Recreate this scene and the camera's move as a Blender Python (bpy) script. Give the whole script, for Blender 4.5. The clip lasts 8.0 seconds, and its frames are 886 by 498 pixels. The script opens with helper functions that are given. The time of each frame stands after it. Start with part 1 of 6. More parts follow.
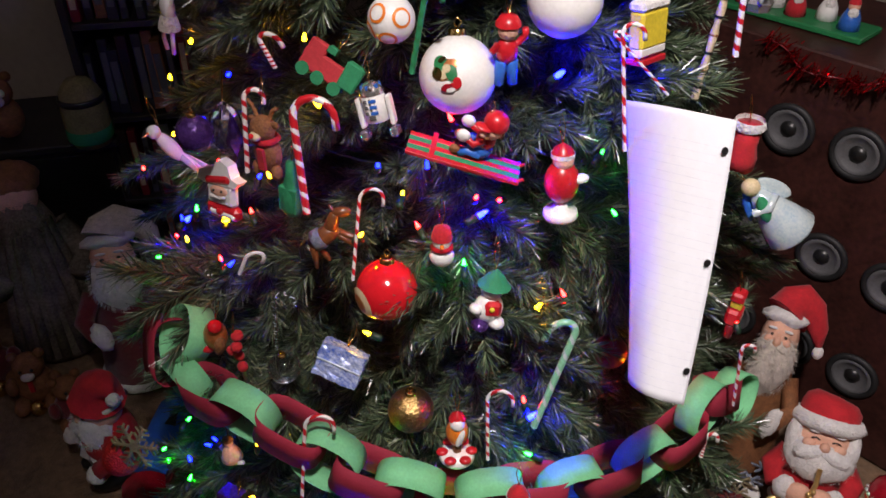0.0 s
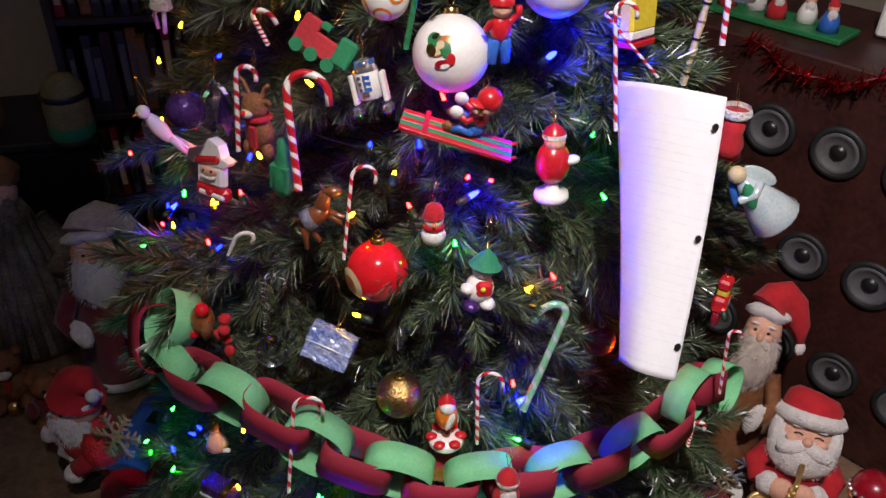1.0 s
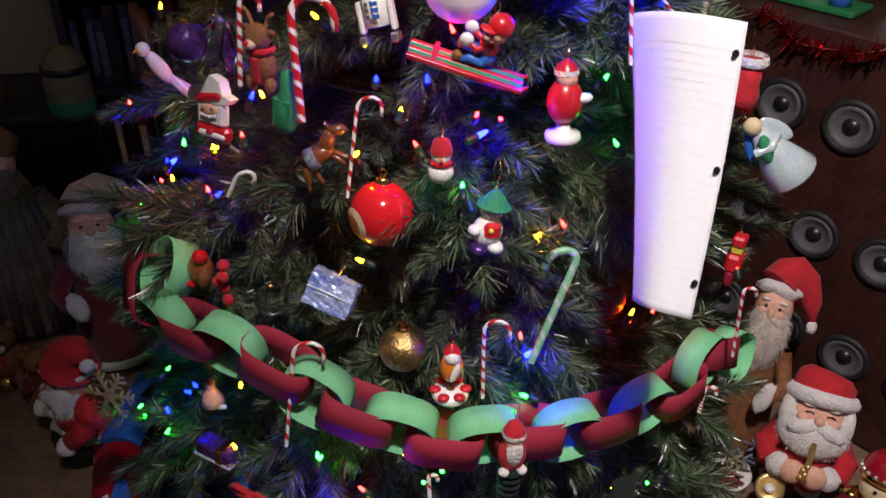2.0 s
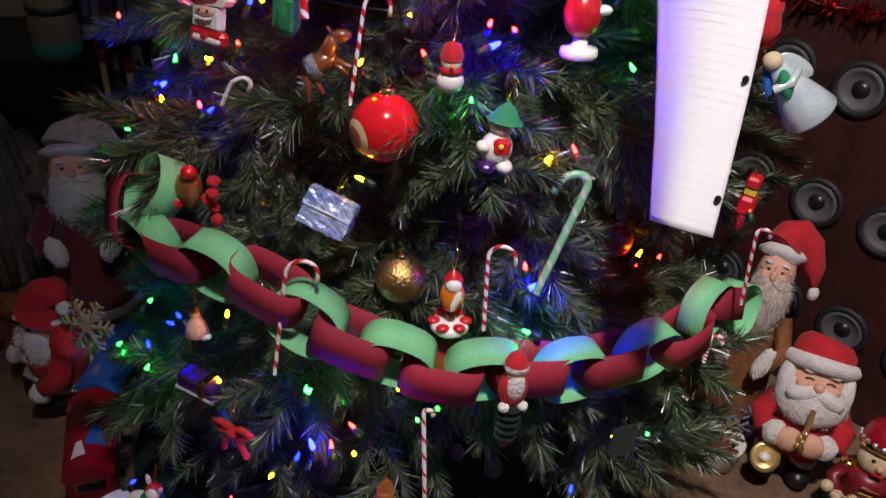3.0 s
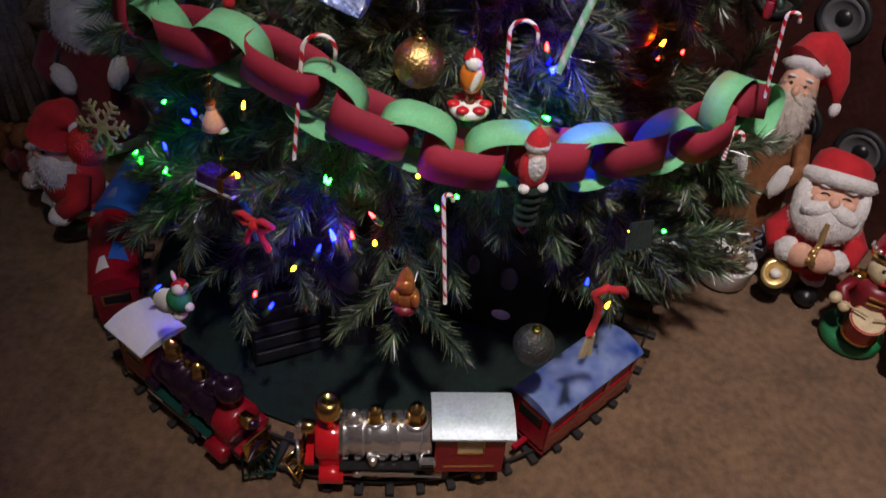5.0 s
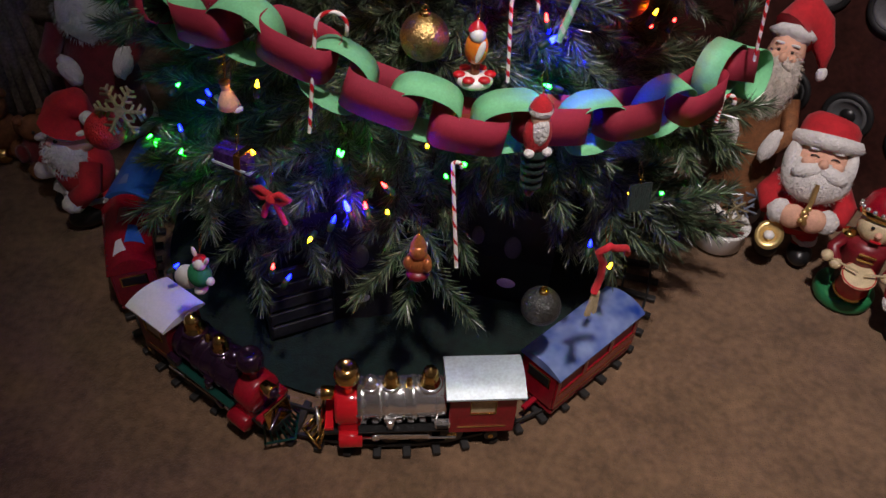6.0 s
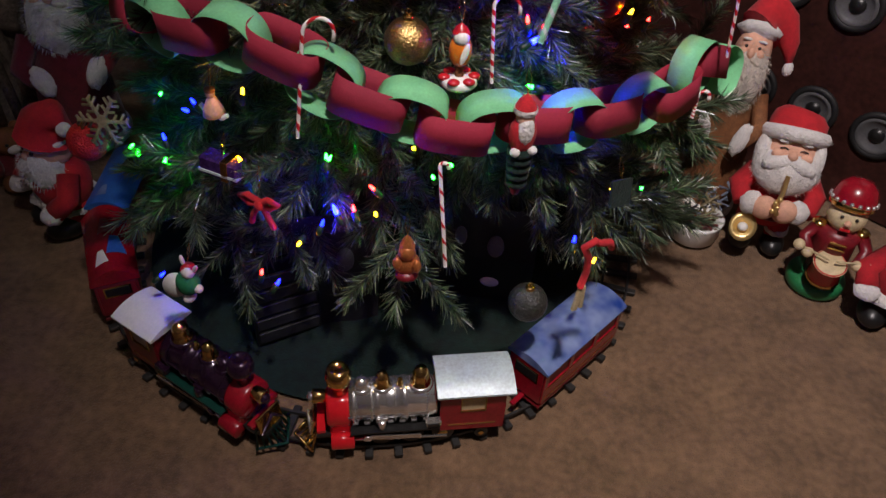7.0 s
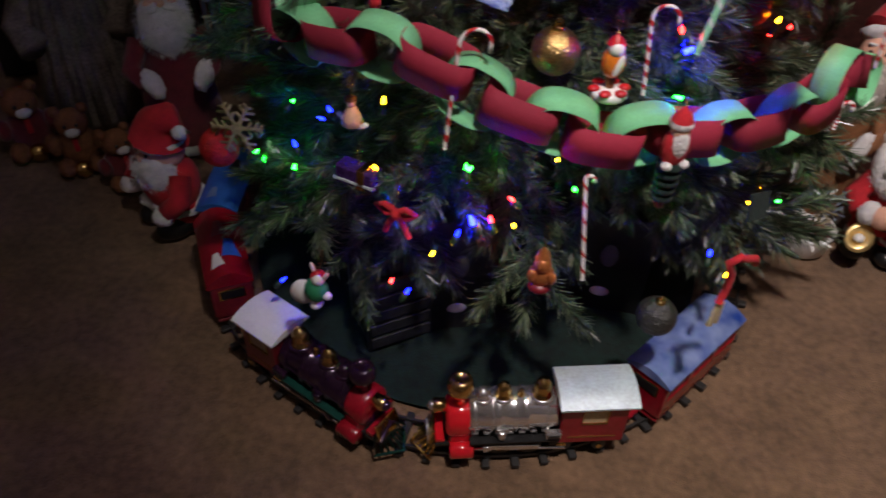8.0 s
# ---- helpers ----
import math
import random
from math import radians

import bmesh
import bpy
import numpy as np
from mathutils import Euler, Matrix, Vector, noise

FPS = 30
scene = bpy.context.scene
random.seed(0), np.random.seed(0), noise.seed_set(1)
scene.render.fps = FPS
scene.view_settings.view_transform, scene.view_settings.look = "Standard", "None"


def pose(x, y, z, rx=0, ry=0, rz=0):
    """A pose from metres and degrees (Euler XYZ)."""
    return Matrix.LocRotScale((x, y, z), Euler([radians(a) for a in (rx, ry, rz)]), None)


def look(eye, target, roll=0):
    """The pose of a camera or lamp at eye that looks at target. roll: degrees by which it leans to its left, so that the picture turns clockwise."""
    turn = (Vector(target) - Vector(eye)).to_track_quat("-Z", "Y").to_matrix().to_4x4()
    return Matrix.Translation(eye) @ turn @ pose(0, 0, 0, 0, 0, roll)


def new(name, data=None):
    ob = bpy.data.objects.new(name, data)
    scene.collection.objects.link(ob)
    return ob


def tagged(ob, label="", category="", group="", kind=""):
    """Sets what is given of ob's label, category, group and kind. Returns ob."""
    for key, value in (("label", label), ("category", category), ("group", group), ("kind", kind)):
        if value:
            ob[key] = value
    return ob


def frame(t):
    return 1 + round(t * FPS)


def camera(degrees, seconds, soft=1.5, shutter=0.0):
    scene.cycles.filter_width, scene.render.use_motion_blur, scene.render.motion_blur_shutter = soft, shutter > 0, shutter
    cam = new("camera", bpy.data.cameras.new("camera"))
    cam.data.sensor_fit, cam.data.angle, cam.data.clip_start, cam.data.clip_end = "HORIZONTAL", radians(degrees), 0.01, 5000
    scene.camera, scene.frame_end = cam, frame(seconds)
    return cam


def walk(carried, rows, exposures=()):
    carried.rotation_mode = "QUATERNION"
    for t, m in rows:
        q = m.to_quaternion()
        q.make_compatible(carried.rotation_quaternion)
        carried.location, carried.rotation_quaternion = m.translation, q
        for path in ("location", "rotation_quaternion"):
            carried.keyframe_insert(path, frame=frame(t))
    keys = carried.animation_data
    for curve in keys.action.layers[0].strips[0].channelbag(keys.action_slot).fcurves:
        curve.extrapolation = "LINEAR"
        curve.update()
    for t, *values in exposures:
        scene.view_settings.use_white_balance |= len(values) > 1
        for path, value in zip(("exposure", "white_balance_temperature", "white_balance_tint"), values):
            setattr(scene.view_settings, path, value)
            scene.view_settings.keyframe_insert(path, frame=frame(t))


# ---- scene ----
# ---- camera and walk ----
cam = camera(59.1, 8.0, soft=1.5, shutter=0.35)
PATH = [
    (0, (0.061, 0.059, 1.278), (0.001, 1.676, 0.103), 0.3),
    (0.5, (0.056, 0.043, 1.262), (0.048, 1.658, 0.081), 1.1),
    (1, (0.049, 0.036, 1.246), (0.042, 1.68, 0.108), 1.7),
    (1.2, (0.049, 0.033, 1.233), (-0.003, 1.681, 0.101), 0.6),
    (2.3, (0.04, 0.014, 1.139), (0.049, 1.683, 0.037), 3.0),
    (2.5, (0.034, 0.017, 1.12), (0.051, 1.686, 0.018), 3.3),
    (3, (0.03, 0.01, 1.077), (0.062, 1.673, -0.034), 5.1),
    (3.5, (0.03, 0.001, 1.046), (0.07, 1.649, -0.086), 6.4),
    (4, (0.028, -0.017, 1.021), (0.063, 1.581, -0.182), 6.1),
    (4.5, (0.025, -0.033, 1.006), (0.044, 1.473, -0.31), 5.1),
    (5, (0.024, -0.046, 0.996), (0.061, 1.423, -0.36), 4.9),
    (5.2, (0.018, -0.06, 0.993), (0.048, 1.389, -0.385), 4.4),
    (6.5, (-0.001, -0.104, 1.012), (0.074, 1.344, -0.365), 2.7),
    (7, (-0.019, -0.108, 1.012), (0.114, 1.344, -0.357), 3.7),
    (7.5, (-0.062, -0.105, 1.01), (0.089, 1.351, -0.353), 3.2),
    (8, (-0.133, -0.084, 1.015), (-0.106, 1.362, -0.367), 1.8),
]
walk(cam, [(t, look(eye, target, roll)) for t, eye, target, roll in PATH])

# ---- light ----
world = bpy.data.worlds.new("world")
scene.world = world
world.use_nodes = True
world.node_tree.nodes["Background"].inputs["Color"].default_value = (0.5, 0.55, 0.7, 1)
world.node_tree.nodes["Background"].inputs["Strength"].default_value = 0.02
LAMP, AIM = (0.14, -0.02, 2.16), (0.64, 0.86, 0.36)
lamp_data = bpy.data.lights.new("spotlight_beam", "SPOT")
lamp_data.energy, lamp_data.shadow_soft_size, lamp_data.color = 142, 0.045, (1.0, 0.885, 0.87)
lamp_data.spot_size, lamp_data.spot_blend = radians(76), 1.0
spotlight_beam = new("spotlight_beam", lamp_data)
spotlight_beam.matrix_world = look(LAMP, AIM)
# added fill light above the spotlight, lifting the dark left side and background
fill_data = bpy.data.lights.new("ambient_fill", "POINT")
fill_data.energy, fill_data.shadow_soft_size, fill_data.color = 11, 0.06, (1.0, 0.91, 0.95)
ambient_fill = new("ambient_fill", fill_data)
ambient_fill.location = (LAMP[0] + 0.02, LAMP[1] - 0.10, LAMP[2] + 0.10)


# ---- materials ----
def mat(name, color, rough=0.5, metal=0.0, var=0.12, scale=40.0, bump=0.0, bscale=200.0, emit=None, strength=0.0, coat=0.0,
        sheen=0.0, trans=0.0, color2=None, spec=0.5):
    """A surface with mottled colour at two scales and fine relief."""
    m = bpy.data.materials.new(name)
    m.use_nodes = True
    nt = m.node_tree
    b = nt.nodes["Principled BSDF"]
    b.inputs["Roughness"].default_value = rough
    b.inputs["Metallic"].default_value = metal
    b.inputs["Coat Weight"].default_value = coat
    b.inputs["Sheen Weight"].default_value = sheen
    b.inputs["Transmission Weight"].default_value = trans
    b.inputs["Specular IOR Level"].default_value = spec
    co = nt.nodes.new("ShaderNodeTexCoord")
    if var > 0:
        n1, n2 = nt.nodes.new("ShaderNodeTexNoise"), nt.nodes.new("ShaderNodeTexNoise")
        n1.inputs["Scale"].default_value, n2.inputs["Scale"].default_value = scale, scale * 7
        n1.inputs["Detail"].default_value = 4
        for n in (n1, n2):
            nt.links.new(co.outputs["Object"], n.inputs["Vector"])
        add = nt.nodes.new("ShaderNodeMath")
        add.operation = "ADD"
        nt.links.new(n1.outputs["Fac"], add.inputs[0])
        nt.links.new(n2.outputs["Fac"], add.inputs[1])
        ramp = nt.nodes.new("ShaderNodeMapRange")
        ramp.inputs["From Min"].default_value, ramp.inputs["From Max"].default_value = 0.65, 1.35
        nt.links.new(add.outputs[0], ramp.inputs["Value"])
        mix = nt.nodes.new("ShaderNodeMix")
        mix.data_type = "RGBA"
        lo = color2 or [c * (1 - 2 * var) for c in color]
        hi = color if color2 else [min(1, c * (1 + var)) for c in color]
        mix.inputs[6].default_value, mix.inputs[7].default_value = (*lo, 1), (*hi, 1)
        nt.links.new(ramp.outputs[0], mix.inputs[0])
        nt.links.new(mix.outputs[2], b.inputs["Base Color"])
    else:
        b.inputs["Base Color"].default_value = (*color, 1)
    if bump > 0:
        n3, bp = nt.nodes.new("ShaderNodeTexNoise"), nt.nodes.new("ShaderNodeBump")
        n3.inputs["Scale"].default_value, n3.inputs["Detail"].default_value = bscale, 3
        bp.inputs["Strength"].default_value, bp.inputs["Distance"].default_value = bump, 0.004
        nt.links.new(co.outputs["Object"], n3.inputs["Vector"])
        nt.links.new(n3.outputs["Fac"], bp.inputs["Height"])
        nt.links.new(bp.outputs["Normal"], b.inputs["Normal"])
    if emit:
        b.inputs["Emission Color"].default_value, b.inputs["Emission Strength"].default_value = (*emit, 1), strength
    return m


def per_object(m, amount=0.25):
    """Lets the lightness of a material differ a little from object to object."""
    nt = m.node_tree
    b = nt.nodes["Principled BSDF"]
    link = b.inputs["Base Color"].links[0]
    hsv, info, rng = nt.nodes.new("ShaderNodeHueSaturation"), nt.nodes.new("ShaderNodeObjectInfo"), nt.nodes.new("ShaderNodeMapRange")
    rng.inputs["To Min"].default_value, rng.inputs["To Max"].default_value = 1 - amount, 1 + amount
    nt.links.new(info.outputs["Random"], rng.inputs["Value"])
    nt.links.new(rng.outputs[0], hsv.inputs["Value"])
    nt.links.new(link.from_socket, hsv.inputs["Color"])
    nt.links.new(hsv.outputs["Color"], b.inputs["Base Color"])
    return m


def island_tint(m, amount=0.5):
    """Lets the lightness of a material differ from needle to needle."""
    nt = m.node_tree
    b = nt.nodes["Principled BSDF"]
    link = b.inputs["Base Color"].links[0]
    hsv, info, rng = nt.nodes.new("ShaderNodeHueSaturation"), nt.nodes.new("ShaderNodeNewGeometry"), nt.nodes.new("ShaderNodeMapRange")
    rng.inputs["To Min"].default_value, rng.inputs["To Max"].default_value = 1 - amount, 1 + amount
    nt.links.new(info.outputs["Random Per Island"], rng.inputs["Value"])
    nt.links.new(rng.outputs[0], hsv.inputs["Value"])
    nt.links.new(link.from_socket, hsv.inputs["Color"])
    nt.links.new(hsv.outputs["Color"], b.inputs["Base Color"])
    return m


CARPET = mat("carpet", (0.25, 0.145, 0.078), 0.95, var=0.16, scale=11, bump=1.0, bscale=330, sheen=0.1, color2=(0.104, 0.060, 0.031))
WALL = mat("wall_paint", (0.42, 0.37, 0.30), 0.85, var=0.06, scale=6, bump=0.15, bscale=150)
CEIL = mat("ceiling_paint", (0.7, 0.68, 0.64), 0.9, var=0.05, scale=5)
WOOD = mat("dark_wood", (0.045, 0.014, 0.011), 0.45, var=0.3, scale=14, bump=0.1, bscale=90)
WOOD2 = mat("black_wood", (0.02, 0.017, 0.016), 0.55, var=0.3, scale=20)
BARK = mat("bark", (0.06, 0.045, 0.03), 0.85, var=0.3, scale=60, bump=0.6)
NEEDLE = island_tint(mat("needles", (0.058, 0.088, 0.048), 0.28, var=0.25, scale=30, spec=0.6), 0.6)
NEEDLE2 = island_tint(mat("needles_light", (0.16, 0.195, 0.11), 0.28, var=0.25, scale=30, spec=0.6), 0.6)
RED_PAPER = per_object(mat("red_paper", (0.285, 0.013, 0.036), 0.8, var=0.07, scale=50, bump=0.12, bscale=600), 0.14)
GREEN_PAPER = per_object(mat("green_paper", (0.19, 0.56, 0.27), 0.8, var=0.07, scale=50, bump=0.12, bscale=600), 0.12)
WHITE_PAPER = mat("white_paper", (0.66, 0.67, 0.70), 0.75, var=0.02, scale=20, bump=0.05, bscale=500)
RULE = mat("rule_ink", (0.60, 0.62, 0.68), 0.8, var=0.1)
BLACK = mat("black_plastic", (0.012, 0.012, 0.012), 0.35, var=0.2)
TRACKP = mat("track_plastic", (0.02, 0.019, 0.018), 0.5, var=0.25, scale=80)
CHROME = mat("chrome", (0.97, 0.96, 0.94), 0.19, 0.92, var=0.06, scale=60, bump=0.05, bscale=120)
GOLD = mat("gold_plate", (0.85, 0.58, 0.20), 0.16, 1.0, var=0.1, scale=60)
BRASS = mat("toy_brass", (0.90, 0.66, 0.28), 0.34, 0.8, var=0.1, scale=60)
GOLDG = mat("gold_glitter", (0.62, 0.42, 0.16), 0.34, 1.0, var=0.25, scale=60, bump=0.5, bscale=300)
CRIMSON = mat("crimson_plastic", (0.30, 0.007, 0.018), 0.26, var=0.15, coat=0.4)
MINT = mat("mint_sugar", (0.20, 0.46, 0.30), 0.3, var=0.12, coat=0.4)
SMOKED = mat("smoked_purple", (0.035, 0.012, 0.035), 0.2, 0.4, var=0.3, scale=40, coat=0.5)
RED = mat("red_plastic", (0.52, 0.014, 0.022), 0.3, var=0.12, coat=0.3)
DKRED = mat("dark_red_plastic", (0.2, 0.012, 0.02), 0.38, var=0.2)
REDG = mat("red_gloss", (0.62, 0.012, 0.02), 0.09, var=0.06, coat=1.0)
SILVER = mat("silver_roof", (0.60, 0.69, 0.72), 0.45, 0.2, var=0.12, scale=35)
# pale and deep blue mottling puts reflections into the metal roof's colour
ROOF_REFLECTION = mat("roof_reflection_paint", (0.36, 0.46, 0.70), 0.3, 0.2, var=0.2, scale=4, color2=(0.012, 0.05, 0.30))
WHITE = mat("white_plastic", (0.78, 0.77, 0.74), 0.35, var=0.05, coat=0.2)
FUR = mat("white_plush", (0.74, 0.71, 0.69), 0.95, var=0.12, scale=70, bump=1.0, bscale=260, sheen=0.5)
FURG = mat("cream_plush", (0.60, 0.53, 0.46), 0.95, var=0.2, scale=60, bump=1.0, bscale=220, sheen=0.4)
FELT = mat("red_felt", (0.50, 0.013, 0.022), 0.9, var=0.15, scale=60, bump=0.3, bscale=500, sheen=0.05)
DKFELT = mat("dark_red_felt", (0.16, 0.01, 0.016), 0.92, var=0.2, scale=60, bump=0.4, bscale=500, sheen=0.3)
SKIN = mat("peach_plush", (0.72, 0.40, 0.28), 0.85, var=0.1, scale=50, bump=0.3, bscale=400)
BROWN = mat("brown_plush", (0.24, 0.095, 0.035), 0.8, var=0.25, scale=70, bump=0.5, bscale=300)
ORANGE = mat("orange_paint", (0.75, 0.20, 0.02), 0.3, var=0.1, coat=0.5)
BLUE = mat("blue_paint", (0.03, 0.13, 0.5), 0.35, var=0.12)
YELLOW = mat("yellow_paint", (0.72, 0.56, 0.04), 0.45, var=0.1)
GREEN = mat("green_paint", (0.02, 0.18, 0.06), 0.4, var=0.15)
FOAMG = mat("green_foam", (0.02, 0.22, 0.09), 0.8, var=0.1, bump=0.2)
FOAMR = mat("red_foam", (0.48, 0.03, 0.04), 0.8, var=0.1, bump=0.2)
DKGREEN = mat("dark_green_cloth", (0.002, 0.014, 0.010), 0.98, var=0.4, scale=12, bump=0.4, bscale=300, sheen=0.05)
FOIL = mat("blue_foil", (0.72, 0.80, 0.98), 0.2, 0.35, var=0.2, scale=45, bump=1.0, bscale=110, color2=(0.04, 0.12, 0.62))
GLASS = mat("clear_glass", (0.85, 0.88, 0.92), 0.03, var=0.0, trans=1.0)
PEARL = mat("pearl_glaze", (0.66, 0.72, 0.68), 0.2, 0.2, var=0.25, scale=40, coat=0.8, color2=(0.40, 0.52, 0.60))
GREY = mat("grey_cone", (0.10, 0.10, 0.105), 0.5, var=0.15, scale=50)
RING = mat("speaker_rubber", (0.012, 0.012, 0.013), 0.6, var=0.2)
CREAM = mat("cream_wood", (0.62, 0.50, 0.30), 0.6, var=0.15, scale=60)
# yellow with the dim light of the back left corner put into its colour
OLIVE = mat("dimmed_yellow_plush", (0.22, 0.19, 0.07), 0.8, var=0.2, scale=30, bump=0.3)
DULLCREAM = mat("dull_cream_cloth", (0.22, 0.18, 0.14), 0.95, var=0.3, scale=25, bump=0.5, bscale=260)
TEAL = mat("dark_teal_plastic", (0.006, 0.05, 0.038), 0.35, var=0.2)
PALEBLUE = mat("pale_blue_glitter", (0.22, 0.25, 0.33), 0.4, 0.3, var=0.25, scale=150, bump=0.6, bscale=600)
SNOWG = mat("pale_glitter", (0.34, 0.28, 0.16), 0.45, 0.35, var=0.25, scale=200, bump=0.6, bscale=700)
TINSEL = island_tint(mat("red_tinsel", (0.6, 0.02, 0.03), 0.18, 0.9, var=0.2, scale=60), 0.5)
BRONZE = mat("copper_paint", (0.55, 0.18, 0.06), 0.28, 0.5, var=0.2, scale=80)
WIRE = mat("green_wire", (0.008, 0.03, 0.015), 0.5, var=0.2)
SPECK = mat("speckled_glitter", (0.06, 0.06, 0.055), 0.3, var=0.2, scale=330, bump=0.8, bscale=300, color2=(0.002, 0.003, 0.002))
BROWNG = mat("glossy_brown_wood", (0.17, 0.055, 0.018), 0.28, var=0.25, scale=50, coat=0.5)
REDGLIT = mat("red_glitter", (0.55, 0.02, 0.02), 0.4, 0.3, var=0.3, scale=90, bump=1.0, bscale=350)
GREYCARD = mat("dark_grey_card", (0.022, 0.022, 0.026), 0.5, var=0.4, scale=25)
PURPLE = mat("purple_foil", (0.10, 0.04, 0.22), 0.25, 0.5, var=0.3, scale=40, bump=0.6, bscale=120)
BULB = {
    "b": mat("blue_bulb", (0.02, 0.05, 0.6), 0.2, emit=(0.0003, 0.0007, 1.0), strength=330, var=0.0),
    "B": mat("bright_blue_bulb", (0.02, 0.05, 0.6), 0.2, emit=(0.0003, 0.0005, 1.0), strength=1150, var=0.0),
    "r": mat("red_bulb", (0.6, 0.02, 0.02), 0.2, emit=(1.0, 0.0025, 0.002), strength=230, var=0.0),
    "g": mat("green_bulb", (0.02, 0.5, 0.1), 0.2, emit=(0.003, 1.0, 0.006), strength=190, var=0.0),
    "y": mat("yellow_bulb", (0.6, 0.4, 0.02), 0.2, emit=(1.0, 0.40, 0.002), strength=150, var=0.0),
}
BULB_WORD = {"b": "blue", "B": "blue", "r": "red", "g": "green", "y": "yellow"}


# ---- mesh tools ----
class Shape:
    """Gathers solids, each with its own material, into one mesh."""

    def __init__(self):
        self.v, self.f, self.s, self.m, self.mats = [], [], [], [], []

    def add(self, verts, faces, material, smooth=True):
        if material not in self.mats:
            self.mats.append(material)
        k, n = self.mats.index(material), len(self.v)
        self.v.extend([tuple(p) for p in verts])
        for f in faces:
            self.f.append([n + i for i in f])
            self.s.append(smooth)
            self.m.append(k)
        return self

    def ball(self, c, r, material, rot=(0, 0, 0), seg=14, rings=9, lump=0.0):
        r = (r, r, r) if isinstance(r, (int, float)) else r
        R = Euler([radians(a) for a in rot]).to_matrix()
        verts = []
        for i in range(rings + 1):
            a = math.pi * i / rings
            for j in range(seg):
                b = 2 * math.pi * j / seg
                d = Vector((math.sin(a) * math.cos(b), math.sin(a) * math.sin(b), math.cos(a)))
                k = 1 + lump * noise.noise(d * 3 + Vector(c) * 50) if lump else 1
                verts.append(Vector(c) + R @ Vector((d.x * r[0], d.y * r[1], d.z * r[2])) * k)
        faces = [(i * seg + j, (i + 1) * seg + j, (i + 1) * seg + (j + 1) % seg, i * seg + (j + 1) % seg) for i in range(rings) for j in range(seg)]
        return self.add(verts, faces, material)

    def lathe(self, c, profile, material, axis=(0, 0, 1), seg=20, smooth=True):
        """Turns a profile of (radius, height) round an axis through c."""
        q = Vector((0, 0, 1)).rotation_difference(Vector(axis).normalized())
        verts = [Vector(c) + q @ Vector((r * math.cos(2 * math.pi * j / seg), r * math.sin(2 * math.pi * j / seg), h)) for r, h in profile for j in range(seg)]
        n = len(profile)
        faces = [(i * seg + j, i * seg + (j + 1) % seg, (i + 1) * seg + (j + 1) % seg, (i + 1) * seg + j) for i in range(n - 1) for j in range(seg)]
        return self.add(verts, faces, material, smooth)

    def cone(self, p0, p1, r0, r1, material, seg=14):
        d = Vector(p1) - Vector(p0)
        h = d.length
        e = min(0.15 * h, 0.2 * max(r0, r1))
        self.lathe(p0, [(0, 0), (max(r0 - e * 0.5, 0), 0), (r0, e * 0.5), (r1, h - e * 0.5), (max(r1 - e * 0.5, 0), h), (0, h)], material, d, seg)
        return self

    def box(self, c, size, material, rot=(0, 0, 0), bev=0.12):
        """A block with bevelled edges; bev is a share of its thinnest side."""
        R = Euler([radians(a) for a in rot]).to_matrix()
        x, y, z = (s / 2 for s in size)
        b = bev * min(size)
        bm = bmesh.new()
        bmesh.ops.create_cube(bm, size=1)
        for v in bm.verts:
            v.co = Vector((v.co.x * 2 * x, v.co.y * 2 * y, v.co.z * 2 * z))
        if b > 0:
            bmesh.ops.bevel(bm, geom=bm.edges[:], offset=b, segments=1, affect="EDGES")
        verts = [Vector(c) + R @ v.co for v in bm.verts]
        bm.verts.index_update()
        faces = [[v.index for v in f.verts] for f in bm.faces]
        bm.free()
        return self.add(verts, faces, material, False)

    def tube(self, pts, r, material, seg=8, stripe=None, pitch=6, share=0.5):
        """A round rod along points; stripe: a second material that winds round it."""
        pts = [Vector(p) for p in pts]
        verts, n = [], len(pts)
        side = Vector((0.3, 0.8, 0.52)).normalized()
        for i, p in enumerate(pts):
            t = (pts[min(i + 1, n - 1)] - pts[max(i - 1, 0)]).normalized()
            side = (side - t * side.dot(t)).normalized()
            up = t.cross(side)
            rr = r(i / (n - 1)) if callable(r) else r
            verts += [p + side * rr * math.cos(2 * math.pi * j / seg) + up * rr * math.sin(2 * math.pi * j / seg) for j in range(seg)]
        a, b = [], []
        for i in range(n - 1):
            for j in range(seg):
                f = (i * seg + j, i * seg + (j + 1) % seg, (i + 1) * seg + (j + 1) % seg, (i + 1) * seg + j)
                (b if stripe and (i / pitch + j / seg) % 1 < share else a).append(f)
        a.append(tuple(range(seg)))
        a.append(tuple(range((n - 1) * seg, n * seg)))
        k = len(self.v)
        self.add(verts, a, material)
        if b:
            self.add([], [], stripe)
            for f in b:
                self.f.append([k + i for i in f])
                self.s.append(True)
                self.m.append(self.mats.index(stripe))
        return self

    def tip_back(self, start, pivot, degrees):
        """Turns what was added since start about the x axis through pivot."""
        R = Euler((radians(degrees), 0, 0)).to_matrix()
        for i in range(start, len(self.v)):
            self.v[i] = tuple(Vector(pivot) + R @ (Vector(self.v[i]) - Vector(pivot)))
        return self

    def mesh(self, name):
        me = bpy.data.meshes.new(name)
        me.from_pydata([tuple(p) for p in self.v], [], self.f)
        for m in self.mats:
            me.materials.append(m)
        me.polygons.foreach_set("use_smooth", self.s)
        me.polygons.foreach_set("material_index", self.m)
        me.update()
        return me


def thing(name, shape, m=None, label="", category="", group="", kind=""):
    ob = new(name, shape.mesh(name) if isinstance(shape, Shape) else shape)
    if m is not None:
        ob.matrix_world = m
    return tagged(ob, label, category, group, kind)


